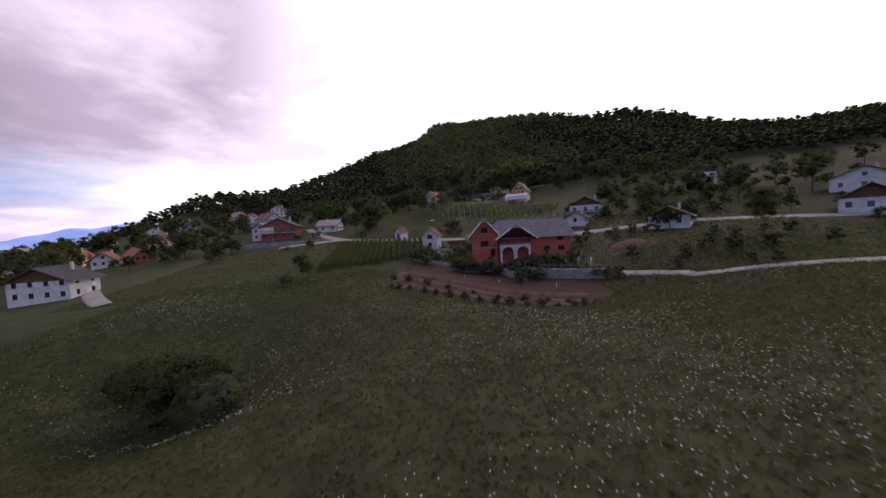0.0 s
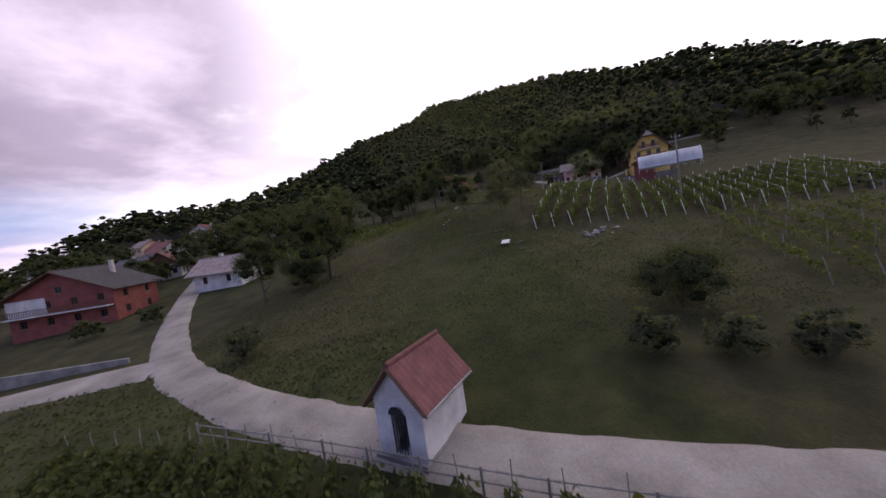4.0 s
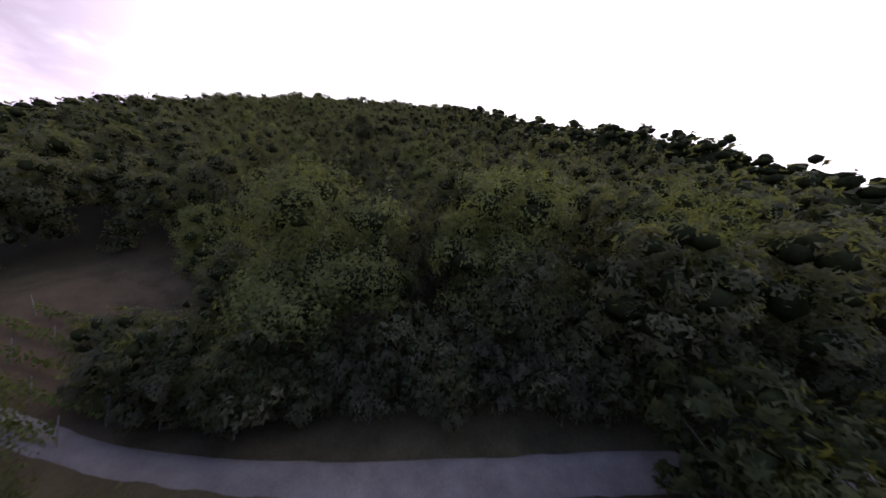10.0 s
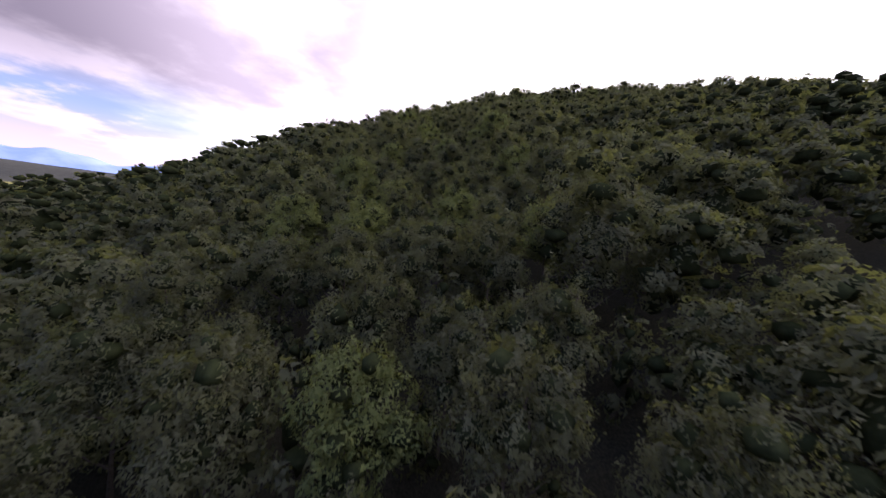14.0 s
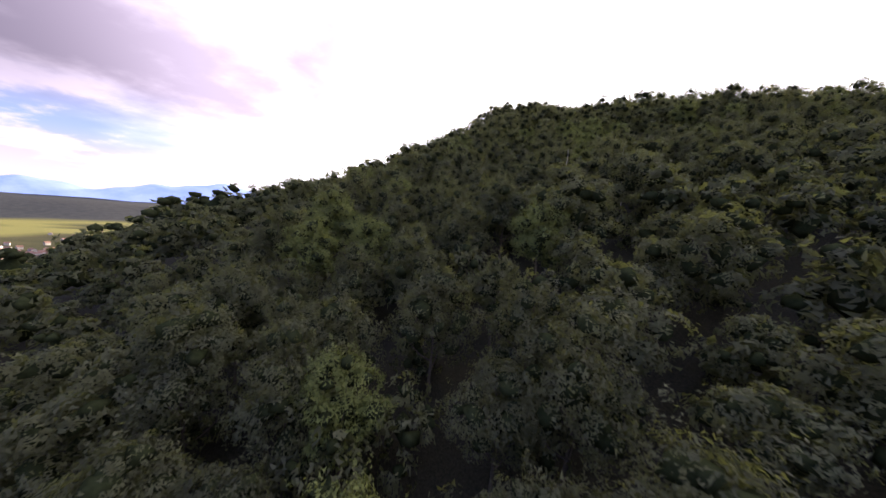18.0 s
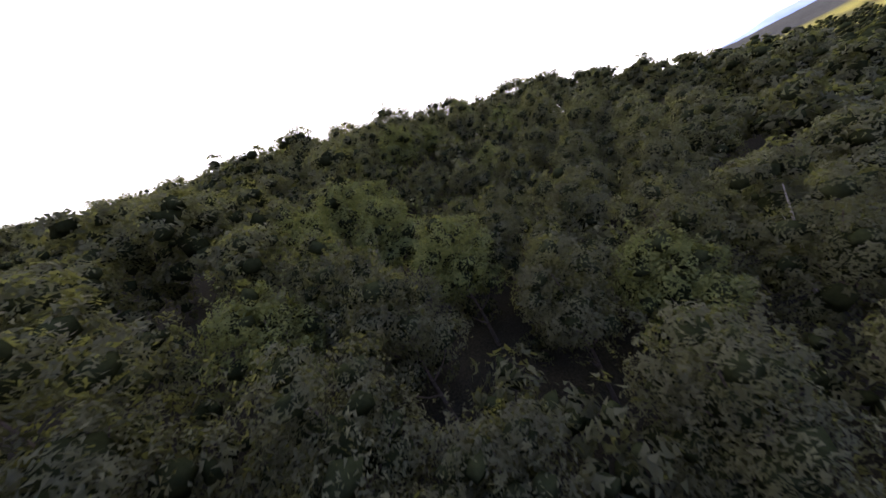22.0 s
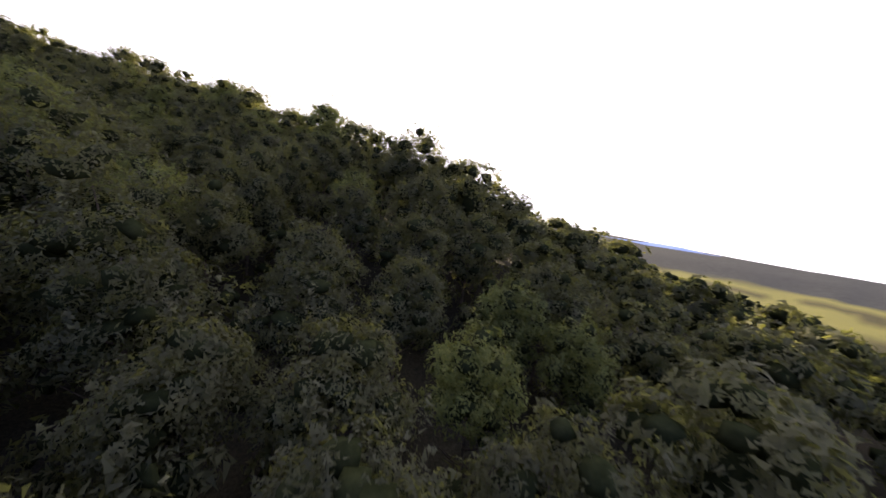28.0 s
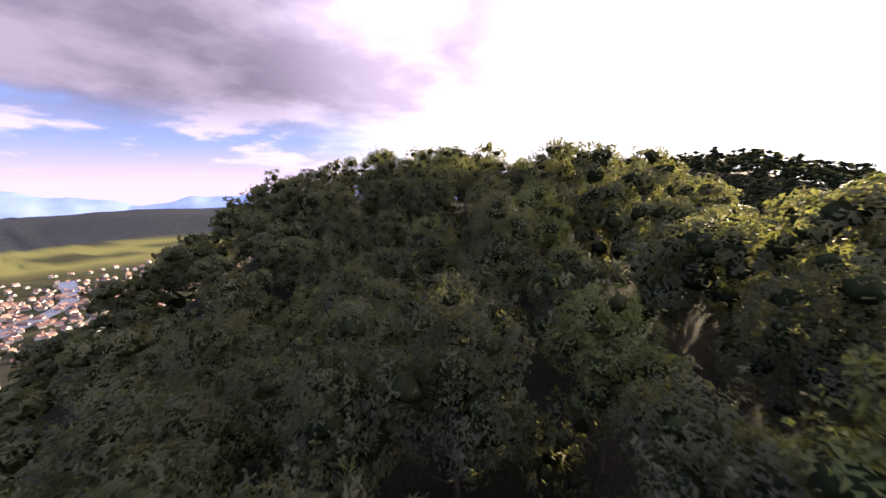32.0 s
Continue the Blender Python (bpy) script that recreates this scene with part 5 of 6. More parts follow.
def rubble_wall(name, points, h, thick, label, seed=1, mat=None, size=0.42, parts=True):
    """A dry wall of single stones on a line along the ground."""
    rng = np.random.default_rng(seed)
    q, across = along(points, size)
    mid = q[len(q) // 2]
    ob = empty(name, Matrix.Translation((*mid, ground_z(*mid))), label, "wall")
    mats = mat or M["stone"]
    shapes = []
    for k in range(5):
        bm = bmesh.new()
        box(bm, -.5, .5, -.5, .5, -.5, .5, bevel=0.12)
        for v in bm.verts:
            v.co += Vector(rng.uniform(-.07, .07, 3))
        me = bpy.data.meshes.new("stone")
        bm.to_mesh(me)
        bm.free()
        me.materials.append(mats)
        shapes.append(me)
    core = bmesh.new()
    for a, b in zip(q[:-1], q[1:]):
        za, zb = ground_z(*a), ground_z(*b)
        d = b - a
        ang = math.atan2(d[1], d[0])
        c = (a + b) / 2
        r = bmesh.ops.create_cube(core, size=1.0, matrix=Matrix.Translation((*(c - mid), (za + zb) / 2 + h / 2 - .4 - ground_z(*mid))) @ Euler((0, 0, ang)).to_matrix().to_4x4() @ Matrix.Diagonal((np.linalg.norm(d) * 1.02, thick * .8, h + .6, 1)))
    part("wall_core", core, mats, ob)
    rows = max(1, int(h / (size * .62)))
    count = 0
    for r in range(rows):
        for i in range(len(q) - 1):
            if not parts or count >= 300:
                break
            c = (q[i] + q[i + 1]) / 2 + (q[i + 1] - q[i]) * (0.5 * (r % 2))
            d = q[i + 1] - q[i]
            s = new("stone", shapes[rng.integers(0, 5)])
            s.parent = ob
            s.matrix_basis = Matrix.Translation((*(c - mid), ground_z(*c) + (r + .5) * h / rows - ground_z(*mid))) @ Euler((rng.uniform(-.06, .06), rng.uniform(-.06, .06), math.atan2(d[1], d[0]))).to_matrix().to_4x4() @ Matrix.Diagonal((size * rng.uniform(.85, 1.05), thick * rng.uniform(.95, 1.12), h / rows * rng.uniform(.9, 1.06), 1))
            count += 1
    return ob


rubble_wall("stone_wall", [(16.5, 74.2), (20.5, 71.2), (26.2, 67.2), (31, 62.6)], 2.0, 0.6, "rough grey stone retaining wall beside the brick house", 1)
rubble_wall("stone_wall", [(16.4, 101.6), (18.5, 100.6), (21, 99.2)], 1.7, 0.5, "weathered stone wall beside the lane", 2)
rubble_wall("stone_wall", [(-2.8, 90.6), (-0.8, 92.2), (3, 92.8), (8.6, 93.2)], 0.9, 0.3, "low crumbling concrete wall of the ruined yard", 3, M["concrete"], 0.7)
rubble_wall("stone_wall", [(29.5, 215.8), (31, 217.8), (34.5, 219)], 1.3, 0.4, "stone wall behind the peach house yard", 4)
rubble_wall("stone_wall", [(-6.9, 81.8), (-4.6, 80.4), (-2.2, 78.8), (2, 77.4)], 0.9, 0.5, "low stone wall under the brick house garden", 5)


def slab_ruin():
    """Concrete floor of a fallen building between store house and brick house."""
    z = ground_z(3, 88) + .45
    ob = part("concrete_slab", boxed(-4.2, 4.4, -3.0, 2.8, -1.6, .12, bevel=.05), M["concrete"])
    ob.matrix_world = pose(1.8, 90.0, z, 0, 0, -6)
    tagged(ob, "cracked grey concrete slab of a ruined building", "slab")
    w = part("broken_wall", boxed(-.5, .5, -.25, .25, -.4, 1.2, bevel=.06), M["plaster_old"])
    w.matrix_world = pose(-1.2, 86.6, ground_z(-1.2, 86.6), 0, 4, 60)
    tagged(w, "stub of broken plastered wall on the slab edge", "ruin")
    long = part("concrete_wall", boxed(-16, 16, -.15, .15, -1.2, 1.5, bevel=.03), M["concrete"])
    long.matrix_world = pose(-60, 128.6, ground_z(-60, 128.6), 0, 0, 2)
    tagged(long, "long pale concrete retaining wall below the hamlet", "wall")
    pile = empty("log_stack", pose(4.6, 101.6, ground_z(4.6, 101.6) + .05, 0, 0, -8), "stack of dark weathered timber beside the lane", "timber")
    rng = np.random.default_rng(5)
    for r in range(3):
        for k in range(9 - r):
            bm = bmesh.new()
            tube(bm, (-2.6 + rng.uniform(-.1, .1), -1.2 + k * .28 + r * .14, .14 + r * .25), (2.6 + rng.uniform(-.2, .2), -1.2 + k * .28 + r * .14, .14 + r * .25), .13, .12, 7)
            part("log", bm, M["wood_brown"], pile)

    # long low shed roofed with brown boards
    x, y = 11.6, 102.3
    shed = empty("timber_shed", pose(x, y, ground_z(x, y), 0, 0, -17), "long low timber shed with reddish brown board roof", "shed")
    for k in range(14):
        part("roof_board", boxed(-4.5 + k * .643, -3.87 + k * .643, -1.35, 1.25, 0, .06), M["wood_shed"], shed).matrix_local = pose(0, 0, 1.75 + .01 * (k % 2), 14, 0, 0)
    for px in (-4.2, -1.4, 1.4, 4.2):
        for py in (-1.0, 1.0):
            part("post", boxed(px - .07, px + .07, py - .07, py + .07, -.6, 1.70 + py * .24), M["wood_brown"], shed)
    for k in range(4):
        part("back_board", boxed(-4.3, 4.3, 1.08, 1.12, .1 + k * .32, .38 + k * .32), M["wood_brown"], shed)
    # barbecue on the slab
    bbq = empty("barbecue", pose(-1.2, 91.2, z + .12, 0, 0, -20), "small white masonry barbecue with chimney", "barbecue")
    part("hearth", boxed(-.5, .5, -.35, .35, 0, .75, bevel=.03), M["plaster_old"], bbq)
    part("firebox", boxed(-.4, .4, -.36, .3, .75, 1.25, bevel=.03), M["concrete"], bbq)
    part("chimney", boxed(-.2, .2, -.1, .3, 1.25, 2.1, bevel=.03), M["plaster_old"], bbq)
    # garden stairs between slab and house
    stairs = empty("garden_stairs", pose(6.3, 86.4, ground_z(6.3, 86.4) - .1, 0, 0, -52), "worn concrete garden stairs climbing past the house", "stairs")
    for k in range(9):
        part("step", boxed(-1.0, 1.0, k * .62, k * .62 + .72, -.5, .18 + k * .2, bevel=.02), M["concrete"], stairs)
    part("side_wall", boxed(1.02, 1.3, -.4, 6.0, -1.0, 1.3, bevel=.04), M["concrete"], stairs)


slab_ruin()
rubble_wall("stone_wall", [(2.4, 74.6), (5, 74.2), (7.5, 74.6), (10, 75.8), (11.4, 76.4)], 1.1, 0.5, "curved stone wall below the garden shrubs", 11)
rubble_wall("stone_wall", [(12.2, 76.4), (13.8, 73.6), (15.4, 70.8), (17.6, 70.2)], 1.6, 0.5, "stone retaining wall beside the garden steps", 12)


TERRACE = [[(-8.4, 58), (-.6, 54.2), (6, 51.8), (13, 51.6), (22, 51.6)], [(-8.7, 64), (1.4, 59.2), (9.7, 56.4), (17.5, 55.2), (23.2, 53.8)], [(-9.1, 69), (3.2, 63), (13.2, 60.8), (21, 59), (25.7, 56.8)]]


def terraces():
    """Earth banks stepping down from the brick house, each with its row of shrubs."""
    rng = np.random.default_rng(9)
    for k, pts in enumerate(TERRACE):
        q, across = along(pts, 1.2)
        n = len(q)
        cols = [(-1.0, -.35), (-.6, .05), (-.3, .38), (-.05, .5), (.3, .46), (.9, .25), (1.5, -.3)]
        V = []
        for i in range(n):
            end = min(1.0, i / 4, (n - 1 - i) / 4)
            for u, z in cols:
                w = q[i] + across[i] * (u + rng.uniform(-.12, .12))
                V.append((w[0], w[1], ground_z(*w) + (z * end if z > 0 else z) + rng.uniform(-.07, .07)))
        idx = np.arange(n * len(cols)).reshape(n, len(cols))
        f = np.stack([idx[:-1, :-1], idx[:-1, 1:], idx[1:, 1:], idx[1:, :-1]], -1).reshape(-1, 4)
        tagged(new("terrace_bank", make_mesh("terrace_bank", V, [(0, f[:, ::-1])], [M["earth"]], smooth=True)), "brown earth terrace bank below the brick house", "terrace", "garden terraces")


terraces()


def plot_things():
    """White marker pegs in the bare soil and the heap of dug earth."""
    for k, (x, y) in enumerate(((11.5, 67.6), (16.3, 65.0), (22.2, 64.2), (4.5, 68.5))):
        bm = bmesh.new()
        tube(bm, (0, 0, -.3), (.08, .03, .75), .045, .04, 6)
        o = part("marker_peg", bm, M["white_trim"])
        o.location = (x, y, ground_z(x, y))
        tagged(o, "white marker peg in bare soil", "peg", "marker pegs")
    rng = np.random.default_rng(21)
    n, V = 22, []
    for i in range(n):
        for j in range(n):
            u, v = i / (n - 1) * 2 - 1, j / (n - 1) * 2 - 1
            x, y = 42.5 + u * 4.6, 75.5 + v * 2.8
            top = max(0.0, 1 - (u * u + v * v) * 1.1) ** .8
            V.append((x, y, ground_z(x, y) - .15 + 1.3 * top + rng.uniform(-.1, .1)))
    idx = np.arange(n * n).reshape(n, n)
    f = np.stack([idx[:-1, :-1], idx[1:, :-1], idx[1:, 1:], idx[:-1, 1:]], -1).reshape(-1, 4)
    tagged(new("earth_mound", make_mesh("earth_mound", V, [(0, f)], [M["earth"]], smooth=True)), "heap of freshly dug reddish brown earth", "earth")


plot_things()

# ---------------------------------------------------------------- trees and shrubs that stand alone
KIND = {
    "broad_far": tree_kind(121, 13.0, 5.8, 1.4, 15, 2106, 0.384, M["leaf_dark"], 0.30),
    "fruit_far": tree_kind(122, 6.0, 2.8, 1.0, 12, 1296, 0.261, M["leaf_dark"], 0.18),
    "shrub_far": tree_kind(123, 3.2, 1.9, 0.2, 11, 680, 0.207, M["leaf_forest"], 0.08),
    "fruit": tree_kind(101, 9.6, 3.5, 2.2, 16, 11542, 0.122, M["leaf_dark"], 0.20),
    "fruit_b": tree_kind(102, 8.2, 3.4, 0.2, 16, 9618, 0.133, M["leaf_forest"], 0.18),
    "thin": tree_kind(103, 10.6, 2.7, 2.6, 12, 9000, 0.105, M["leaf_forest"], 0.14, 0.8, 0.10, 0.25, 0.15),
    "walnut": tree_kind(104, 16.0, 6.2, 4.4, 22, 26000, 0.140, M["leaf_dark"], 0.34),
    "broad": tree_kind(105, 13.0, 5.8, 1.4, 19, 13466, 0.170, M["leaf_dark"], 0.30),
    "round": tree_kind(106, 5.4, 2.0, 1.0, 12, 3526, 0.122, M["leaf_dark"], 0.12, 1.0),
    "dense": tree_kind(112, 14.5, 5.8, 0.6, 21, 16672, 0.164, M["leaf_dark"], 0.32),
    "chestnut": tree_kind(113, 18.0, 7.0, 1.2, 25, 22443, 0.183, M["leaf_bright"], 0.4),
    "shrub": tree_kind(107, 3.4, 2.0, 0.2, 12, 2884, 0.122, M["leaf_forest"], 0.08),
    "shrub_b": tree_kind(108, 2.2, 1.3, 0.1, 11, 1602, 0.104, M["leaf_dark"], 0.06),
    "bush": tree_kind(109, 5.4, 4.1, 0.1, 19, 16672, 0.104, M["leaf_dark"], 0.14),
    "elder": tree_kind(110, 9.4, 4.8, 0.5, 21, 19237, 0.122, M["leaf_bright"], 0.2),
    "edge": tree_kind(114, 6.4, 2.7, 0.1, 15, 4725, 0.160, M["leaf_forest"], 0.10, 1.0),
    "slender": tree_kind(111, 8.0, 1.6, 0.6, 12, 2884, 0.133, M["leaf_bright"], 0.12, 1.2),
}
SOLO = [
    ("fruit", -7.2, 151.2, 0.76, "fruit_tree", "dark spreading fruit tree on the grass slope"),
    ("fruit_b", 0.6, 159.3, 0.85, "fruit_tree", "bushy dark fruit tree beside the vineyard"),
    ("thin", -2.9, 142.4, 0.86, "fruit_tree", "thin open-crowned tree with pale trunk"),
    ("thin", 1.2, 148.0, 0.8, "fruit_tree", "slim young tree by the vineyard edge"),
    ("dense", -12.0, 184.0, 0.95, "walnut_tree", "tall dense dark walnut tree on the meadow edge"),
    ("walnut", 1.9, 189.5, 0.73, "walnut_tree", "large leaning walnut tree with bare lower trunk"),
    ("broad", -19, 206, 1.0, "broadleaf_tree", "broad dark tree near the barn"),
    ("dense", 15.0, 217.5, 0.68, "broadleaf_tree", "broad dense tree hiding the lane"),
    ("dense", 21.0, 218.0, 0.62, "broadleaf_tree", "broad dense tree beside the gravel yard"),
    ("dense", 9.5, 218.5, 0.5, "broadleaf_tree", "low dark tree in the orchard corner"),
    ("dense", 12.0, 223.5, 0.66, "broadleaf_tree", "dense dark tree below the lane"), ("dense", 18.0, 224.0, 0.66, "broadleaf_tree", "dense dark tree below the lane"),
    ("dense", 25.0, 221.5, 0.45, "broadleaf_tree", "dense dark tree below the lane"), ("dense", 5.5, 225.0, 0.45, "broadleaf_tree", "dense dark tree near the barn"),
    ("round", -38.5, 201.3, 1.0, "clipped_tree", "small dark round-headed tree"),
    ("round", -27.5, 193.3, 1.0, "clipped_tree", "small dark round-headed tree on bare soil"),
    ("shrub", -35.5, 177.0, 1.1, "shrub", "loose green shrub on the slope"),
    ("broad", -42.0, 201.0, 1.15, "broadleaf_tree", "wide green tree beside the old vineyard"),
    ("broad", -50.0, 208.0, 1.0, "broadleaf_tree", "wide green tree at the field edge"),
    ("bush", -31.0, 142.5, 0.8, "bush", "large dark sprawling bush on the slope"),
    ("elder", 32.6, 196.6, 1.0, "elder_bush", "large bright elder bush in white bloom"),
    ("round", 10.0, 206.6, 1.15, "elder_bush", "small elder tree with white blossom"),
    ("round", 17.5, 203.6, 0.9, "elder_bush", "low elder with scattered white blossom"),
    ("broad", 50.0, 214.0, 0.75, "broadleaf_tree", "green tree behind the peach house"),
    ("elder", 52.5, 210.0, 0.7, "elder_bush", "elder bush in bloom beside the lane"),
    ("broad", -28.0, 144.5, 1.0, "broadleaf_tree", "broad dark tree above the lane"),
    ("fruit", -36.0, 141.0, 0.95, "fruit_tree", "dark compact tree above the lane"),
    ("bush", -27.0, 30.2, 1.5, "bush", "large dark rounded bush in the meadow"),
    ("shrub", -20.5, 28.0, 1.3, "shrub", "smaller green bush beside the large one"),
    ("shrub", -22.0, 31.5, 1.2, "shrub", "smaller green bush beside the large one"),
    ("round", -28.0, 66.0, 1.1, "small_tree", "lone dark round tree in the meadow"),
    ("shrub", -30.3, 63.5, 0.8, "shrub", "bush beside the lone meadow tree"),
    ("bush", 4.0, 118.5, 0.75, "bush", "spreading bush between lane and vineyard"),
    ("shrub", -1.0, 114.0, 0.8, "shrub", "rounded bush above the lane"), ("shrub", 2.6, 112.4, 0.8, "shrub", "rounded bush above the lane"),
    ("shrub", 6.0, 111.8, 0.8, "shrub", "rounded bush above the lane"), ("shrub", -29.3, 124.0, 0.9, "shrub", "dark bush at the road fork"),
    ("shrub", -46.0, 116.0, 0.9, "shrub", "dark bush at the field corner"), ("shrub", -52.5, 113.0, 0.6, "shrub", "dark bush at the field corner"),
    ("shrub", 20.5, 75.8, 1.3, "shrub", "tall loose shrub before the porch"), ("shrub", 23.8, 74.0, 1.45, "shrub", "tall loose shrub before the porch"), ("edge", 5.2, 79.5, .7, "shrub", "tall green shrub at the house corner"),
    ("fruit", 46.5, 193.0, 0.9, "fruit_tree", "dark tree behind the yellow house"),
    ("fruit", 62.5, 64.0, 1.0, "fruit_tree", "dark tree on the upper terrace"),
    ("broad", 61.0, 122.0, 0.9, "broadleaf_tree", "dense dark tree beside the chalet"), ("broad", 68.0, 112.0, 0.8, "broadleaf_tree", "dense dark tree below the upper vineyard"),
    ("chestnut", 31.0, 236.5, 1.0, "chestnut_tree", "huge rounded chestnut tree at the wood edge"),
    ("chestnut", 45.0, 232.5, 0.9, "chestnut_tree", "tall layered tree at the wood edge"),
    ("chestnut", 58.0, 228.0, 0.85, "chestnut_tree", "tall layered tree above the lane"),
    ("broad", 22.0, 236.0, 0.6, "broadleaf_tree", "low spreading tree above the lane"), ("broad", 26.5, 232.0, 0.5, "broadleaf_tree", "low spreading tree above the lane"),
    ("slender", 101.5, 482.0, 0.9, "sapling", "pale thin sapling rising above the canopy"),
]
for k, (kd, x, y, s, nm, lb) in enumerate(SOLO):
    lean = {5: (0.0, -0.06), 0: (-0.05, -0.10)}.get(k, (0, 0))
    plant_tree(KIND[kd], x, y, nm, lb, "bush" if "bush" in nm or nm == "shrub" else "tree", s, 0.0 if any(lean) else k * 1.7, lean)


def blossoms(x, y, z, r, h, n, seed):
    """Flat white flower heads over an elder crown."""
    rng = np.random.default_rng(seed)
    d = rng.normal(size=(n, 3))
    d[:, 2] = np.abs(d[:, 2])
    d /= np.linalg.norm(d, axis=1, keepdims=True)
    c = np.array([x, y, z + h * .5]) + d * np.array([r, r, h * .5]) * rng.uniform(.9, 1.06, (n, 1))
    nrm = d * .6 + np.array([0, 0, .8]) + rng.normal(size=d.shape) * .15
    nrm /= np.linalg.norm(nrm, axis=1, keepdims=True)
    v, q = leaf_quads(rng, c, nrm, 0.075, 0.9)
    return tagged(new("blossom", make_mesh("blossom", v, [(0, q)], [M["flower"]])), "flat white elder flower heads", "flowers", kind="stuff")


blossoms(32.6, 196.6, ground_z(32.6, 196.6), 4.7, 9.2, 640, 1)
blossoms(10.0, 206.6, ground_z(10, 206.6), 2.2, 5.8, 70, 2)
blossoms(17.5, 203.6, ground_z(17.5, 203.6), 1.8, 4.6, 60, 3)
blossoms(52.5, 210.0, ground_z(52.5, 210), 3.2, 6.4, 120, 4)

# loose trees and shrubs over the cultivated slopes
rng = np.random.default_rng(31)
CLUMPS = [(-60, 100, 60, 60, 0, "shrub_far"), (-95, 205, 40, 35, 16, "broad_far"), (-150, 215, 60, 50, 22, "broad_far"), (-190, 130, 60, 40, 20, "broad_far"), (-120, 165, 40, 25, 10, "fruit_far"),
          (-100, 130, 25, 15, 8, "fruit_far"), (-230, 190, 60, 60, 20, "broad_far"), (-60, 225, 22, 12, 8, "broad_far"), (-260, 90, 60, 60, 16, "broad_far"), (95, 195, 50, 25, 16, "broad_far"), (85, 100, 30, 18, 10, "shrub_far"),
          (110, 120, 40, 20, 8, "broad_far"), (150, 180, 40, 30, 14, "broad_far"), (150, 110, 50, 40, 14, "fruit_far"), (60, 96, 18, 10, 8, "shrub_far"), (180, 60, 50, 40, 10, "broad_far"), (30, 97, 9, 3, 6, "shrub_far"), (45, 62, 14, 8, 7, "shrub_far"), (65, 45, 25, 12, 10, "shrub_far"), (74, 90, 20, 10, 16, "fruit_far"), (58, 106, 12, 6, 9, "fruit_far"), (95, 128, 25, 12, 12, "fruit_far"), (48, 84, 8, 5, 8, "shrub_far"), (-75, 172, 30, 12, 14, "fruit_far"), (-58, 140, 6, 4, 4, "shrub_far"), (-88, 116, 24, 12, 14, "fruit_far"), (-128, 108, 36, 22, 12, "broad_far"), (-62, 186, 22, 12, 9, "fruit_far"), (-25, 206, 14, 8, 6, "broad_far"), (75, 212, 28, 7, 9, "broad_far"), (100, 176, 22, 9, 8, "fruit_far"), (50, 134, 12, 8, 7, "shrub_far"), (36, 88, 6, 4, 6, "shrub_far"), (8, 212, 9, 4, 9, "shrub_far"), (20, 207, 6, 3, 6, "shrub_far"), (48, 217, 6, 3, 5, "fruit_far"), (60, 60, 22, 6, 10, "shrub_far")]
for cx, cy, sx, sy, n, kd in CLUMPS:
    for _ in range(n):
        x, y = cx + rng.uniform(-sx, sx), cy + rng.uniform(-sy, sy)
        plant_tree(KIND[kd], x, y, "shrub" if "shrub" in kd else "broadleaf_tree", "green shrub on the cultivated slope" if "shrub" in kd else "dark green broadleaf tree among fields and houses", "bush" if "shrub" in kd else "tree", rng.uniform(.6, 1.0), rng.uniform(0, 6), group="shrubs on the slope" if "shrub" in kd else "trees round the village")
GARDEN = [(x, 74.3 + rng.uniform(-1.4, .8), rng.uniform(.7, 1.35)) for x in np.arange(3, 30, 1.9)] + [(x, 70.5 + rng.uniform(-2, 2), rng.uniform(.6, 1.1)) for x in np.arange(16, 29, 2.2)]
GARDEN += [(-6 + rng.uniform(-1, 1), 84 + k * 1.3, .7) for k in range(4)] + [(6 + k * 1.6, 92.6, .8) for k in range(4)] + [(27 + k * 1.1, 70 - k * 2, .8) for k in range(5)]
GARDEN += [(rng.uniform(-7, 7), rng.uniform(78, 89), rng.uniform(.5, 1.15)) for _ in range(16)] + [(rng.uniform(-9, 15), rng.uniform(94.5, 99.5), rng.uniform(.45, .85)) for _ in range(12)]
for x, y, s in GARDEN:
    plant_tree(KIND["shrub" if s > .7 else "shrub_b"], x, y, "shrub", "overgrown garden shrub round the brick house", "bush", s, rng.uniform(0, 6), group="garden shrubs round the brick house")
for r, pts in enumerate(TERRACE[:2]):
    q, across = along(pts, 1.9 if r == 0 else 3.4)
    for p, w in zip(q, across):
        p = p - w * rng.uniform(.9, 1.5)
        plant_tree(KIND["shrub_b"], p[0], p[1], "shrub", "small dark shrub planted along the terrace", "bush", rng.uniform(.4, .75), rng.uniform(0, 6), group="terrace shrubs")

edge = np.random.default_rng(77)
for k in range(64):
    x = 17 + k * 1.15 + edge.uniform(-.6, .6)
    lane_y = np.interp(x, [13, 21, 30, 40, 50, 58, 72, 90], [234, 229.5, 226, 223.6, 220.5, 217, 213, 210])
    plant_tree(KIND[("shrub", "edge", "edge")[k % 3]], x, lane_y + edge.uniform(4.6, 8.2), "shrub", "leafy undergrowth at the foot of the wood", "bush", edge.uniform(.75, 1.25), edge.uniform(0, 6), group="undergrowth at the wood edge")

# ---------------------------------------------------------------- vineyards and crops


def post_mesh(h, r):
    bm = bmesh.new()
    tube(bm, (0, 0, -.5), (0, 0, h), r, r * .92, 6)
    me = bpy.data.meshes.new("post")
    bm.to_mesh(me)
    bm.free()
    return me


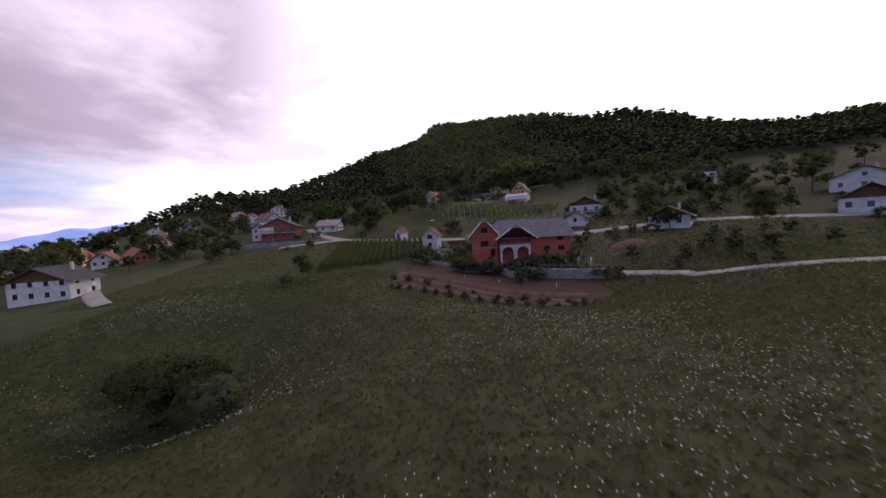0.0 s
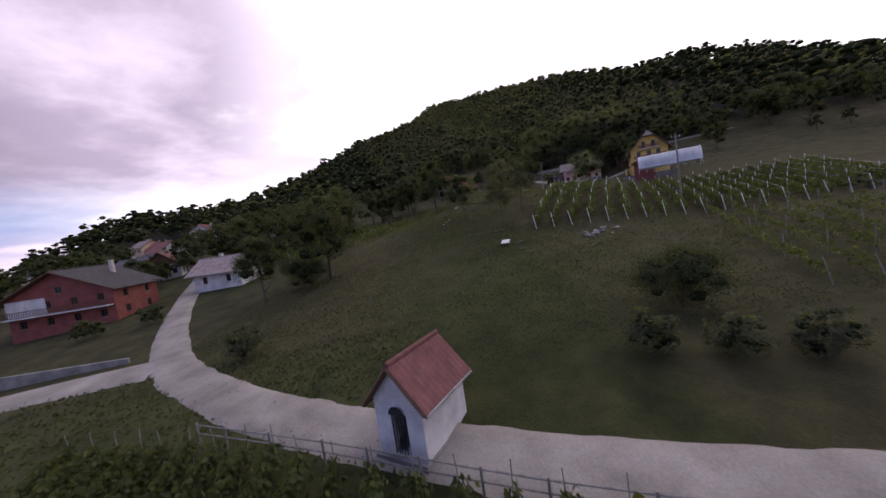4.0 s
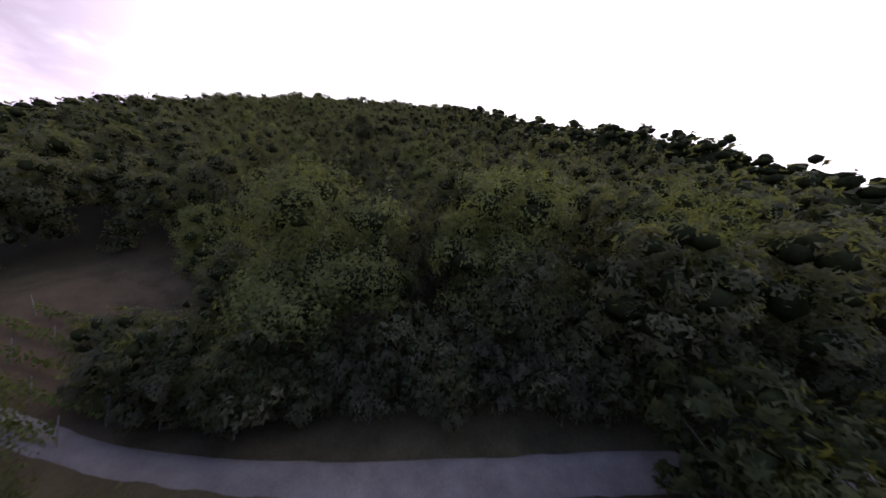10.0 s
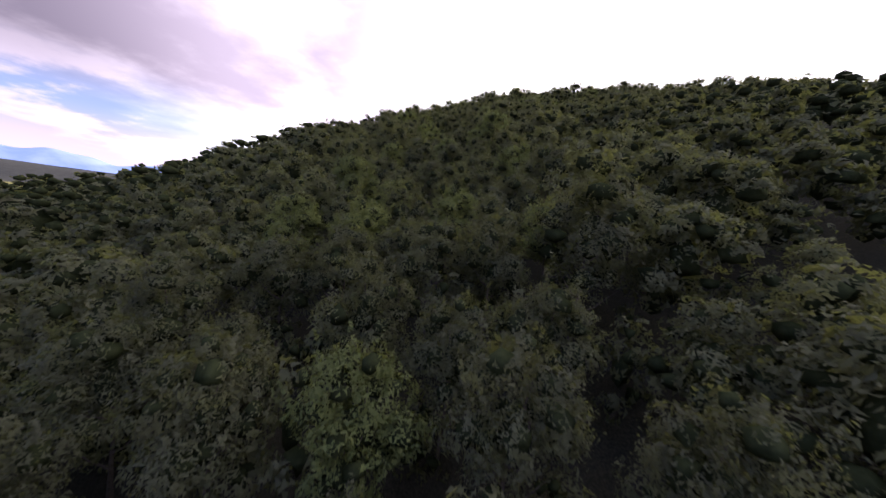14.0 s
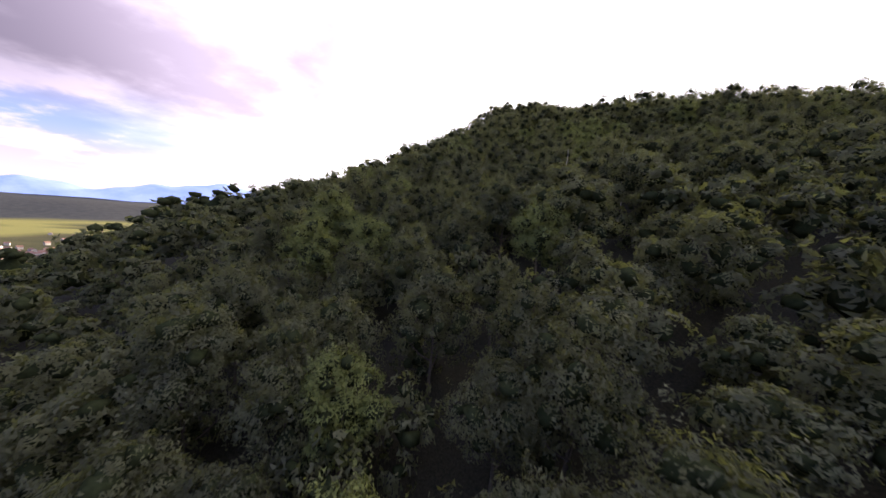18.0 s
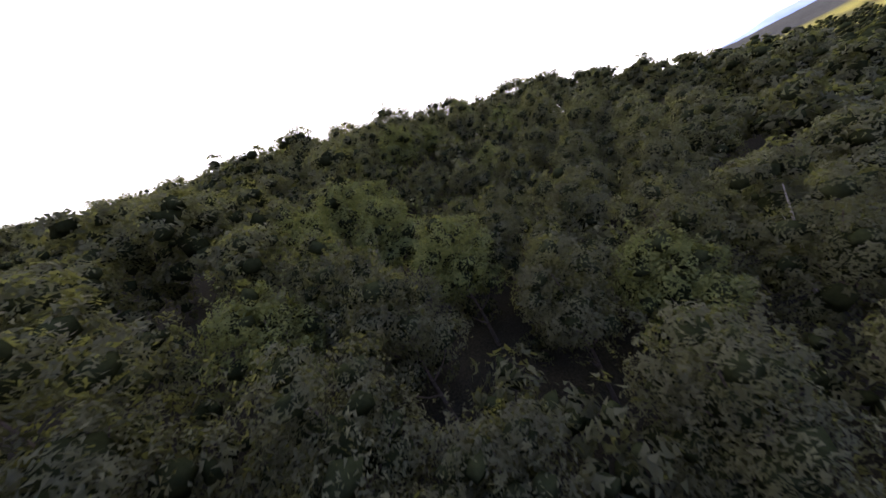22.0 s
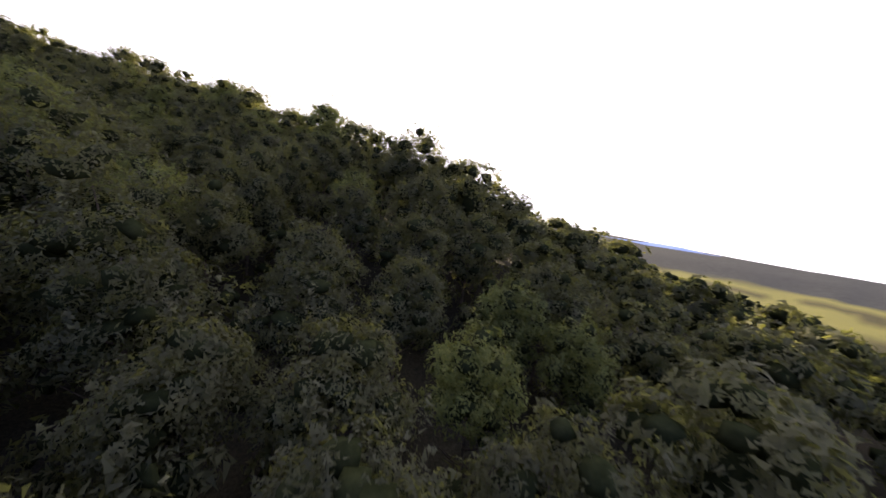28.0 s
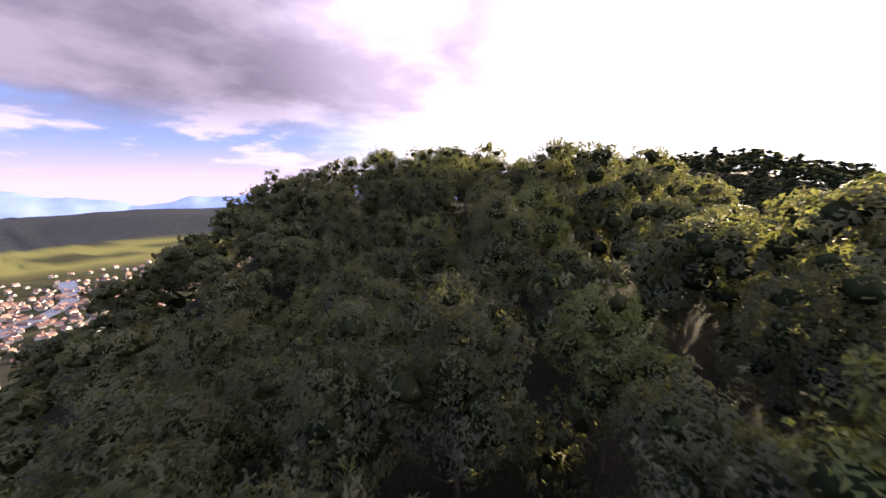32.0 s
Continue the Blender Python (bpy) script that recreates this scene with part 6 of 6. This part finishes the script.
def vineyard(label, rows, along_dir, spacing, post_mat, leaf, dens, h=1.7, post_r=.045, seed=1, name="vineyard", wires=True, post_h=1.95, size=.17, lead=0.0):
    """rows: (x, y, length) of each row's start. Every row is a leafy hedge with its posts and wires."""
    rng = np.random.default_rng(seed)
    d = np.array(along_dir) / np.hypot(*along_dir)
    side = np.array([-d[1], d[0]])
    x0, y0, _ = rows[0]
    z0 = ground_z(x0, y0)
    ob = empty(name, Matrix.Translation((x0, y0, z0)), label, "vineyard" if name == "vineyard" else "field")
    me = post_mesh(post_h, post_r)
    me.materials.append(post_mat)
    posts = 0
    for x, y, ln in rows:
        n = int(ln * dens)
        t = rng.uniform(0, ln, n)
        w = rng.normal(0, .22, n)
        px, py = x + d[0] * t + side[0] * w, y + d[1] * t + side[1] * w
        gap = 0.5 + 0.5 * np.sin(t * 2.1 + x) * np.sin(t * .7)
        pz = height(px, py) + .35 + (h - .35) * rng.beta(1.6, 1.3, n) * (.75 + .25 * gap)
        nrm = np.stack([side[0] * np.sign(w), side[1] * np.sign(w), rng.uniform(.1, 1.0, n)], 1) + rng.normal(size=(n, 3)) * .4
        nrm /= np.linalg.norm(nrm, axis=1, keepdims=True)
        v, q = leaf_quads(rng, np.stack([px, py, pz], 1), nrm, size, .8)
        r = new("vine_row", make_mesh("vine_row", v - np.array([x0, y0, z0]), [(0, q)], [leaf]))
        r.parent = ob
        tagged(r, kind="stuff")
        if wires:
            wm = bmesh.new()
            m = max(2, int(ln / 6))
            for zz in (.7, 1.2, 1.7):
                prev = None
                for k in range(m + 1):
                    a = (x + d[0] * ln * k / m, y + d[1] * ln * k / m)
                    c = Vector((a[0] - x0, a[1] - y0, ground_z(*a) + zz - z0))
                    if prev is not None:
                        tube(wm, prev, c, .008, .008, 3)
                    prev = c
            wo = part("trellis_wire", wm, M["metal"], r)
        m = max(2, int(ln / 5.2))
        for k in range(m + 1):
            if posts >= 300:
                break
            a = (x + d[0] * (ln * k / m) - d[0] * lead * (k == 0), y + d[1] * (ln * k / m) - d[1] * lead * (k == 0))
            p = new("post", me)
            p.parent = ob
            tilt = -.22 if k in (0,) else 0
            p.matrix_basis = Matrix.Translation((a[0] - x0, a[1] - y0, ground_z(*a) - z0)) @ Euler((rng.uniform(-.06, .06) + tilt * d[1], rng.uniform(-.06, .06) - tilt * d[0] * -1, 0)).to_matrix().to_4x4()
            posts += 1
    return ob


D1, E1 = np.array([.45, .893]), np.array([.992, -.127])
rows1 = []
for k in range(20):
    s = np.array([.9, 140.3]) + E1 * 2.25 * k
    rows1.append((s[0], s[1], (60, 58, 55, 50, 45, 40, 36)[k] if k < 7 else 29 - (k - 7) * .3))
vineyard("green vineyard with pale concrete posts below the yellow house", rows1, D1, 2.25, M["white_trim"], M["leaf_vine"], 72, 1.65, .05, 1)
rows2 = [(13 + k * 2.4, 117.5 - k * .9, 21) for k in range(15)]
vineyard("vineyard rows above the lane with wooden stakes", rows2, (.36, .933), 2.4, M["wood_grey"], M["leaf_vine"], 22, 1.5, .04, 2, wires=False)
rows3 = [(66 + k * 3.0, 118 - k * 1.0, 34) for k in range(13)]
vineyard("upper vineyard striping the slope under white houses", rows3, (.45, .893), 3.0, M["wood_grey"], M["leaf_vine"], 14, 1.5, .05, 3, wires=False, size=.24)
rows4 = [(-66 + k * 2.6, 196 - k * 3.2, 26) for k in range(12)]
vineyard("old vineyard with grey stakes on the lower slope", rows4, (.75, .66), 2.6, M["wood_grey"], M["leaf_vine"], 18, 1.5, .05, 4, wires=False, size=.22)
rows5 = [(-2 + k * 1.3, 234.5 + k * 2.0, 17) for k in range(8)]
vineyard("small vineyard in the clearing under the wood", rows5, (.9, -.42), 2.3, M["wood_grey"], M["leaf_vine"], 24, 1.4, .04, 5, wires=False)
rows6 = [(25 + k * .0, 220.2 + k * 1.2, 24) for k in range(2)]
vineyard("two vine rows between yard and lane", rows6, (.98, -.12), 1.6, M["wood_grey"], M["leaf_vine"], 24, 1.3, .05, 6)
crop = []
for k in range(17):
    y0 = 70 + k * .4 + (k % 2) * .6
    crop.append((-28 + k * 1.45, 74 + k * .55 if k < 9 else 79 + (k - 9) * 1.3, 40 - k * .9 if k < 9 else 31 - (k - 9) * 1.9))
vineyard("dense tall green crop in rows with thin stakes", crop, (-.12, .99), 1.45, M["wood_grey"], M["leaf_corn"], 110, 1.7, .025, 7, name="crop_field", wires=False, post_h=2.1, size=.145)

# ---------------------------------------------------------------- meadow growth


def tufts(name, label, n, place, size, mat, seed, lift=.12, flower=False):
    rng = np.random.default_rng(seed)
    x, y = place(rng, n)
    z = height(x, y)
    c = np.stack([x, y, z + lift], 1)
    nrm = rng.normal(size=(len(x), 3)) * np.array([1, 1, .3]) + np.array([0, 0, .7])
    if flower:
        nrm[:, 2] = 1.2
    nrm /= np.linalg.norm(nrm, axis=1, keepdims=True)
    v, q = leaf_quads(rng, c, nrm, size, .7 if flower else .4)
    return tagged(new(name, make_mesh(name, v, [(0, q)], [mat])), label, "grass" if not flower else "flowers", kind="stuff")


def patchy(x0, x1, y0, y1, freq):
    def f(rng, n):
        x, y = rng.uniform(x0, x1, n * 2), rng.uniform(y0, y1, n * 2)
        m = np.sin(x * freq + 2 * np.sin(y * freq * .7)) * np.sin(y * freq * 1.3 + 1) + rng.uniform(-.7, .7, n * 2)
        k = m > 0
        return x[k][:n], y[k][:n]
    return f


def whole(x0, x1, y0, y1):
    def f(rng, n):
        x, y = rng.uniform(x0, x1, n), rng.uniform(y0, y1, n)
        bare = (x > -9.5) & (x < 29) & (y > 51 + 0.0135 * (x - 13) ** 2) & (y < 76) & (rng.uniform(size=n) < 0.9)
        return x[~bare], y[~bare]
    return f


tufts("meadow_grass", "tall uneven meadow grass", 90000, whole(-60, 60, -2, 72), .17, M["grass_blade"], 1, .1)
tufts("slope_grass", "short rough grass on the slope", 120000, whole(-38, 26, 116, 208), .085, M["grass_blade"], 2, .03)
tufts("meadow_grass", "tall green grass on the lower field", 30000, whole(-78, -14, 62, 124), .17, M["grass_blade"], 8, .06)
tufts("slope_grass", "rough grass on the terraces", 16000, whole(20, 80, 20, 110), .26, M["grass_blade"], 3, .1)
tufts("meadow_flowers", "scattered white meadow flowers", 7500, patchy(-5, 60, 5, 46, .16), .05, M["flower"], 4, .32, True)
tufts("meadow_flowers", "scattered white meadow flowers", 5200, patchy(-55, -8, 24, 72, .14), .055, M["flower"], 5, .32, True)
tufts("clover", "low broad-leaved weeds in the grass", 26000, patchy(-30, 18, 125, 200, .3), .09, M["leaf_vine"], 6, .06, True)


def stones(points, size, label, seed, group):
    rng = np.random.default_rng(seed)
    for x, y in points:
        bm = bmesh.new()
        bmesh.ops.create_icosphere(bm, subdivisions=2, radius=1.0)
        k = rng.uniform(0, 50)
        for v in bm.verts:
            v.co *= 1 + .55 * noise.noise(v.co * 1.1 + Vector((k, 0, 0))) + .16 * noise.noise(v.co * 3.1 + Vector((0, k, 0)))
        s = size * rng.uniform(.5, 1.3)
        bm.transform(Matrix.Diagonal((s, s * rng.uniform(.6, 1), s * rng.uniform(.35, .6), 1)))
        ob = part("stone", bm, M["stone"] if "reddish" in label else M["chalk"])
        ob.matrix_world = pose(x, y, ground_z(x, y) + s * .12, 0, 0, rng.uniform(0, 360))
        tagged(ob, label, "stone", group)


rng = np.random.default_rng(77)
stones([(11.0 + rng.normal(0, 1.5), 176.4 + rng.normal(0, .9)) for _ in range(60)], .15, "pale limestone block in a loose heap", 1, "stone heap by the vineyard")
stones([(8.9 + rng.normal(0, 1.2), 173.2 + rng.normal(0, .8)) for _ in range(24)], .15, "pale limestone block in a loose heap", 2, "stone heap on the grass")
stones([(-10.4, 152.8), (-9.9, 153.5), (-10.9, 151.8), (-5.8, 166.6), (-8.0, 161.6), (-7.5, 162.3), (1.5, 170.0), (1.8, 169.2), (17.1, 196.1), (21, 200), (14, 199), (12.5, 203), (16, 205), (19, 207), (8, 203), (6, 205), (3, 204), (-3, 205), (24, 203), (13.4, 208), (17.2, 188.2), (16.8, 184.4)], .21, "single pale limestone block lying in the grass", 3, "scattered field stones")
stones([(7.4 + rng.normal(0, .9), 136.2 + rng.normal(0, .7)) for _ in range(12)], .36, "reddish grey stone in a small heap", 4, "stone heap under the vines")


def board_and_boxes():
    b = part("plank", boxed(-.5, .5, -1.7, 1.7, 0, .07, bevel=.01), M["white_trim"])
    b.matrix_world = pose(-3.6, 138.6, ground_z(-3.6, 138.6) + .05, 6, 0, -14)
    tagged(b, "pale board lying in the grass", "board")
    for x, y in ((-2.6, 137.2), (-2.2, 137.6), (-2.4, 135.4), (-1.9, 134.2)):
        c = part("plank", boxed(-.5, .5, -.09, .09, 0, .05), M["wood_grey"])
        c.matrix_world = pose(x, y, ground_z(x, y) + .05, 0, 0, 10 * x)
        tagged(c, "short pale plank lying in the grass", "board", "planks in the grass")
    # steps in the orchard
    st = empty("garden_steps", Matrix.Translation((28, 201.4, ground_z(28, 201.4))), "flight of pale stone slab steps", "steps")
    for k in range(10):
        t = k / 9
        x, y = 25.2 + 5.2 * t, 198.0 + 6.4 * t
        s = part("tread", boxed(-.7, .7, -.28, .28, -.3, .06, bevel=.02), M["concrete"], st)
        s.matrix_local = pose(x - 28, y - 201.4, ground_z(x, y) + .06 - ground_z(28, 201.4), 0, 0, -39)
    branch = bmesh.new()
    pts = [(1.5, -.4, .1), (1.0, -.62, .12), (.2, -.6, .1), (-1.8, -.5, .1), (-3.6, -.2, .04)]
    for a, c in zip(pts[:-1], pts[1:]):
        tube(branch, a, c, .05, .04, 6)
    tube(branch, pts[3], (-1.7, -1.2, .12), .04, .01, 5)
    o = part("fallen_branch", branch, M["hay"])
    o.matrix_world = Matrix.Translation((-4.4, 142.6, ground_z(-4.4, 142.6)))
    tagged(o, "long dead branch lying in the grass", "branch")
    brush = bmesh.new()
    r = np.random.default_rng(3)
    for _ in range(60):
        a = Vector((r.normal(0, 1.3), r.normal(0, .8), .25))
        tube(brush, a, a + Vector((r.normal(0, .9), r.normal(0, .9), r.uniform(-.1, .6))), .025, .01, 4)
    o = part("brush_pile", brush, M["hay"])
    o.matrix_world = Matrix.Translation((18.6, 177.5, ground_z(18.6, 177.5)))
    tagged(o, "heap of dead pruned branches", "brushwood")


board_and_boxes()


def pole(x, y, h, label, lean=0.0, arm=False):
    z = ground_z(x, y)
    ob = empty("utility_pole", pose(x, y, z, 0, lean, 0), label, "pole")
    bm = bmesh.new()
    tube(bm, (0, 0, -.8), (0, 0, h), .14, .10, 8)
    part("shaft", bm, M["wood_grey"], ob)
    if arm:
        part("cross_arm", boxed(-.7, .7, -.05, .05, h - .5, h - .38), M["wood_grey"], ob)
        for s in (-.6, 0, .6):
            b = bmesh.new()
            tube(b, (s, 0, h - .37), (s, 0, h - .2), .04, .03, 6)
            part("insulator", b, M["white_trim"], ob)
    return Vector((x, y, z + h - .2))


tops = [pole(6.9, 109.4, 8.5, "weathered wooden utility pole beside the lane"), pole(18.3, 191.9, 7.6, "weathered leaning utility pole in the orchard", 3), pole(24.0, 146.0, 9.5, "weathered utility pole among the vines", 0, True), pole(-67.5, 236, 9, "grey utility pole in the old vineyard", 0, True), pole(-62, 123, 8, "slim street lamp pole by the wall")]


def cable(a, b, sag):
    cu = bpy.data.curves.new("cable", "CURVE")
    cu.dimensions, cu.bevel_depth = "3D", .015
    sp = cu.splines.new("POLY")
    sp.points.add(16)
    for k in range(17):
        t = k / 16
        p = a.lerp(b, t)
        sp.points[k].co = (p.x, p.y, p.z - sag * 4 * t * (1 - t), 1)
    cu.materials.append(M["dark_iron"])
    tagged(new("overhead_cable", cu), "thin black overhead cable between poles", "cable")


cable(tops[0], tops[2], .8)
cable(tops[2], tops[1], 1.2)


def fence(points, h, label, seed=1):
    q, _ = along(points, 2.2)
    ob = empty("wooden_fence", Matrix.Translation((*q[0], ground_z(*q[0]))), label, "fence")
    me = post_mesh(h, .06)
    me.materials.append(M["wood_grey"])
    o = np.array([*q[0], ground_z(*q[0])])
    prev = None
    for p in q:
        s = new("post", me)
        s.parent = ob
        b = np.array([*p, ground_z(*p)]) - o
        s.location = b
        if prev is not None:
            for z in (h * .5, h * .9):
                bm = bmesh.new()
                tube(bm, prev + np.array([0, 0, z]), b + np.array([0, 0, z]), .04, .04, 5)
                part("rail", bm, M["wood_grey"], ob)
        prev = b


fence([(20, 212.5), (24, 218), (28, 219.2), (29, 216.4), (33, 217.5)], 1.1, "low wooden rail fence round the garden plot")
fence([(-26, 113.8), (-18, 110.6), (-9, 106.9), (-1, 104.4)], 1.2, "rough stake fence between lane and crop")
fence([(20.8, 71.4), (23.5, 69.5), (26.2, 67.5), (29, 65), (31, 62.9)], 2.9, "bare pale fence posts along the stone wall", 8)


def pergola():
    z = ground_z(28, 71.5)
    ob = empty("pergola", pose(28.5, 71.5, z, 0, 0, -30), "white metal pergola frame on the stone wall", "pergola")
    for x in (-4, -1.5, 1, 3.5):
        for y in (-1, 1):
            bm = bmesh.new()
            tube(bm, (x, y, -.6), (x, y, 2.6), .05, .05, 6)
            part("post", bm, M["white_trim"], ob)
        bm = bmesh.new()
        tube(bm, (x, -1.2, 2.62), (x, 1.2, 2.62), .04, .04, 5)
        part("cross_bar", bm, M["white_trim"], ob)
    c = empty("carport", pose(50.5, 203.5, ground_z(50.5, 203.5), 0, 0, -22), "open dark carport with flat roof", "carport")
    part("roof_sheet", boxed(-3.2, 3.2, -2.6, 2.6, 2.5, 2.62), M["tile_grey"], c)
    for x in (-3, 3):
        for y in (-2.4, 2.4):
            part("post", boxed(x - .09, x + .09, y - .09, y + .09, -.6, 2.49), M["wood_brown"], c)
    part("back_wall", boxed(-3.1, 3.1, 2.45, 2.58, -.6, 2.48), M["wood_brown"], c)


pergola()


def dead_trees():
    for x, y, h, lean in ((20.3, 424.0, 13.5, 2), (33, 431, 12, -4), (12, 456, 8, 6)):
        bm = bmesh.new()
        tube(bm, (0, 0, -.5), (.1, 0, h * .55), .17, .12, 7)
        tube(bm, (.1, 0, h * .55), (.0, .1, h), .12, .03, 6)
        tube(bm, (.05, 0, h * .6), (1.2, .3, h * .8), .05, .01, 5)
        tube(bm, (.05, 0, h * .45), (-.9, .5, h * .62), .05, .01, 5)
        o = part("dead_tree", bm, M["deadwood"])
        o.matrix_world = pose(x, y, ground_z(x, y), 0, lean, 0)
        tagged(o, "bare pale dead tree trunk standing in the wood", "tree", "dead trunks")


dead_trees()


# ---------------------------------------------------------------- far towns
M["town_wall"] = plain("pale_town_plaster", (0.26, 0.25, 0.25), (0.46, 0.44, 0.43), 0.02, 0.9)
M["town_roof"] = plain("town_roof_tile", (0.13, 0.075, 0.065), (0.26, 0.15, 0.125), 0.03, 0.85)


def town(cx, cy, sx, sy, n, seed, label, turn=0.0):
    rng = np.random.default_rng(seed)
    V, Wq, Rq, o = [], [], [], 0
    for _ in range(n):
        u, v = np.clip(rng.normal(0, .5, 2), -1.2, 1.2)
        x, y = cx + u * sx * math.cos(turn) - v * sy * math.sin(turn), cy + u * sx * math.sin(turn) + v * sy * math.cos(turn)
        w, l, h, r = rng.uniform(7, 10), rng.uniform(8, 14), rng.uniform(3.5, 6.5), rng.uniform(2.5, 3.8)
        a = round(rng.uniform(0, 6)) * .5 + turn
        z = ground_z(x, y) - .8
        c, s = math.cos(a), math.sin(a)
        pts = [(-w / 2, -l / 2, 0), (w / 2, -l / 2, 0), (w / 2, l / 2, 0), (-w / 2, l / 2, 0), (-w / 2, -l / 2, h), (w / 2, -l / 2, h), (w / 2, l / 2, h), (-w / 2, l / 2, h),
               (0, -l / 2, h + r), (0, l / 2, h + r), (-w / 2 - .6, -l / 2 - .6, h - .3), (w / 2 + .6, -l / 2 - .6, h - .3), (w / 2 + .6, l / 2 + .6, h - .3), (-w / 2 - .6, l / 2 + .6, h - .3), (0, -l / 2 - .6, h + r + .1), (0, l / 2 + .6, h + r + .1)]
        V += [(x + p[0] * c - p[1] * s, y + p[0] * s + p[1] * c, z + p[2]) for p in pts]
        Wq += [(o, o + 1, o + 5, o + 4), (o + 1, o + 2, o + 6, o + 5), (o + 2, o + 3, o + 7, o + 6), (o + 3, o, o + 4, o + 7), (o + 4, o + 5, o + 8, o + 4), (o + 6, o + 7, o + 9, o + 6)]
        Rq += [(o + 10, o + 14, o + 15, o + 13), (o + 14, o + 11, o + 12, o + 15)]
        o += 16
    tri = np.array([q[:3] for q in Wq if q[0] == q[3]])
    quad = np.array([q for q in Wq if q[0] != q[3]])
    me = make_mesh("town", V, [(0, quad), (0, tri), (1, np.array(Rq))], [M["town_wall"], M["town_roof"]])
    tagged(new("town", me), label, "town", kind="stuff")


town(-900, 640, 400, 620, 1000, 1, "valley town of white houses with red roofs")
town(-420, 420, 160, 300, 60, 3, "scattered houses at the foot of the hill")
town(1150, -420, 300, 400, 300, 2, "far village of red roofs in the sun")


def river():
    q, across = along([(-620, 250), (-740, 420), (-860, 560), (-1010, 640), (-1250, 660)], 30)
    V = []
    for u in (-16, 0, 16):
        w = q + across * u
        V.append(np.stack([w[:, 0], w[:, 1], np.full(len(w), -54.0)], 1))
    V = np.stack(V, 1)
    idx = np.arange(len(q) * 3).reshape(-1, 3)
    f = np.stack([idx[:-1, :-1], idx[:-1, 1:], idx[1:, 1:], idx[1:, :-1]], -1).reshape(-1, 4)
    tagged(new("water", make_mesh("water", V.reshape(-1, 3), [(0, f[:, ::-1])], [M["water"]])), "grey river bending past the town", "river", kind="structure")
    ribbon("road", [(-560, 330), (-640, 420), (-690, 520), (-760, 600), (-900, 700)], 12, M["gravel"], "pale road curving into the town", "road", 1.2, 1, 9)


river()
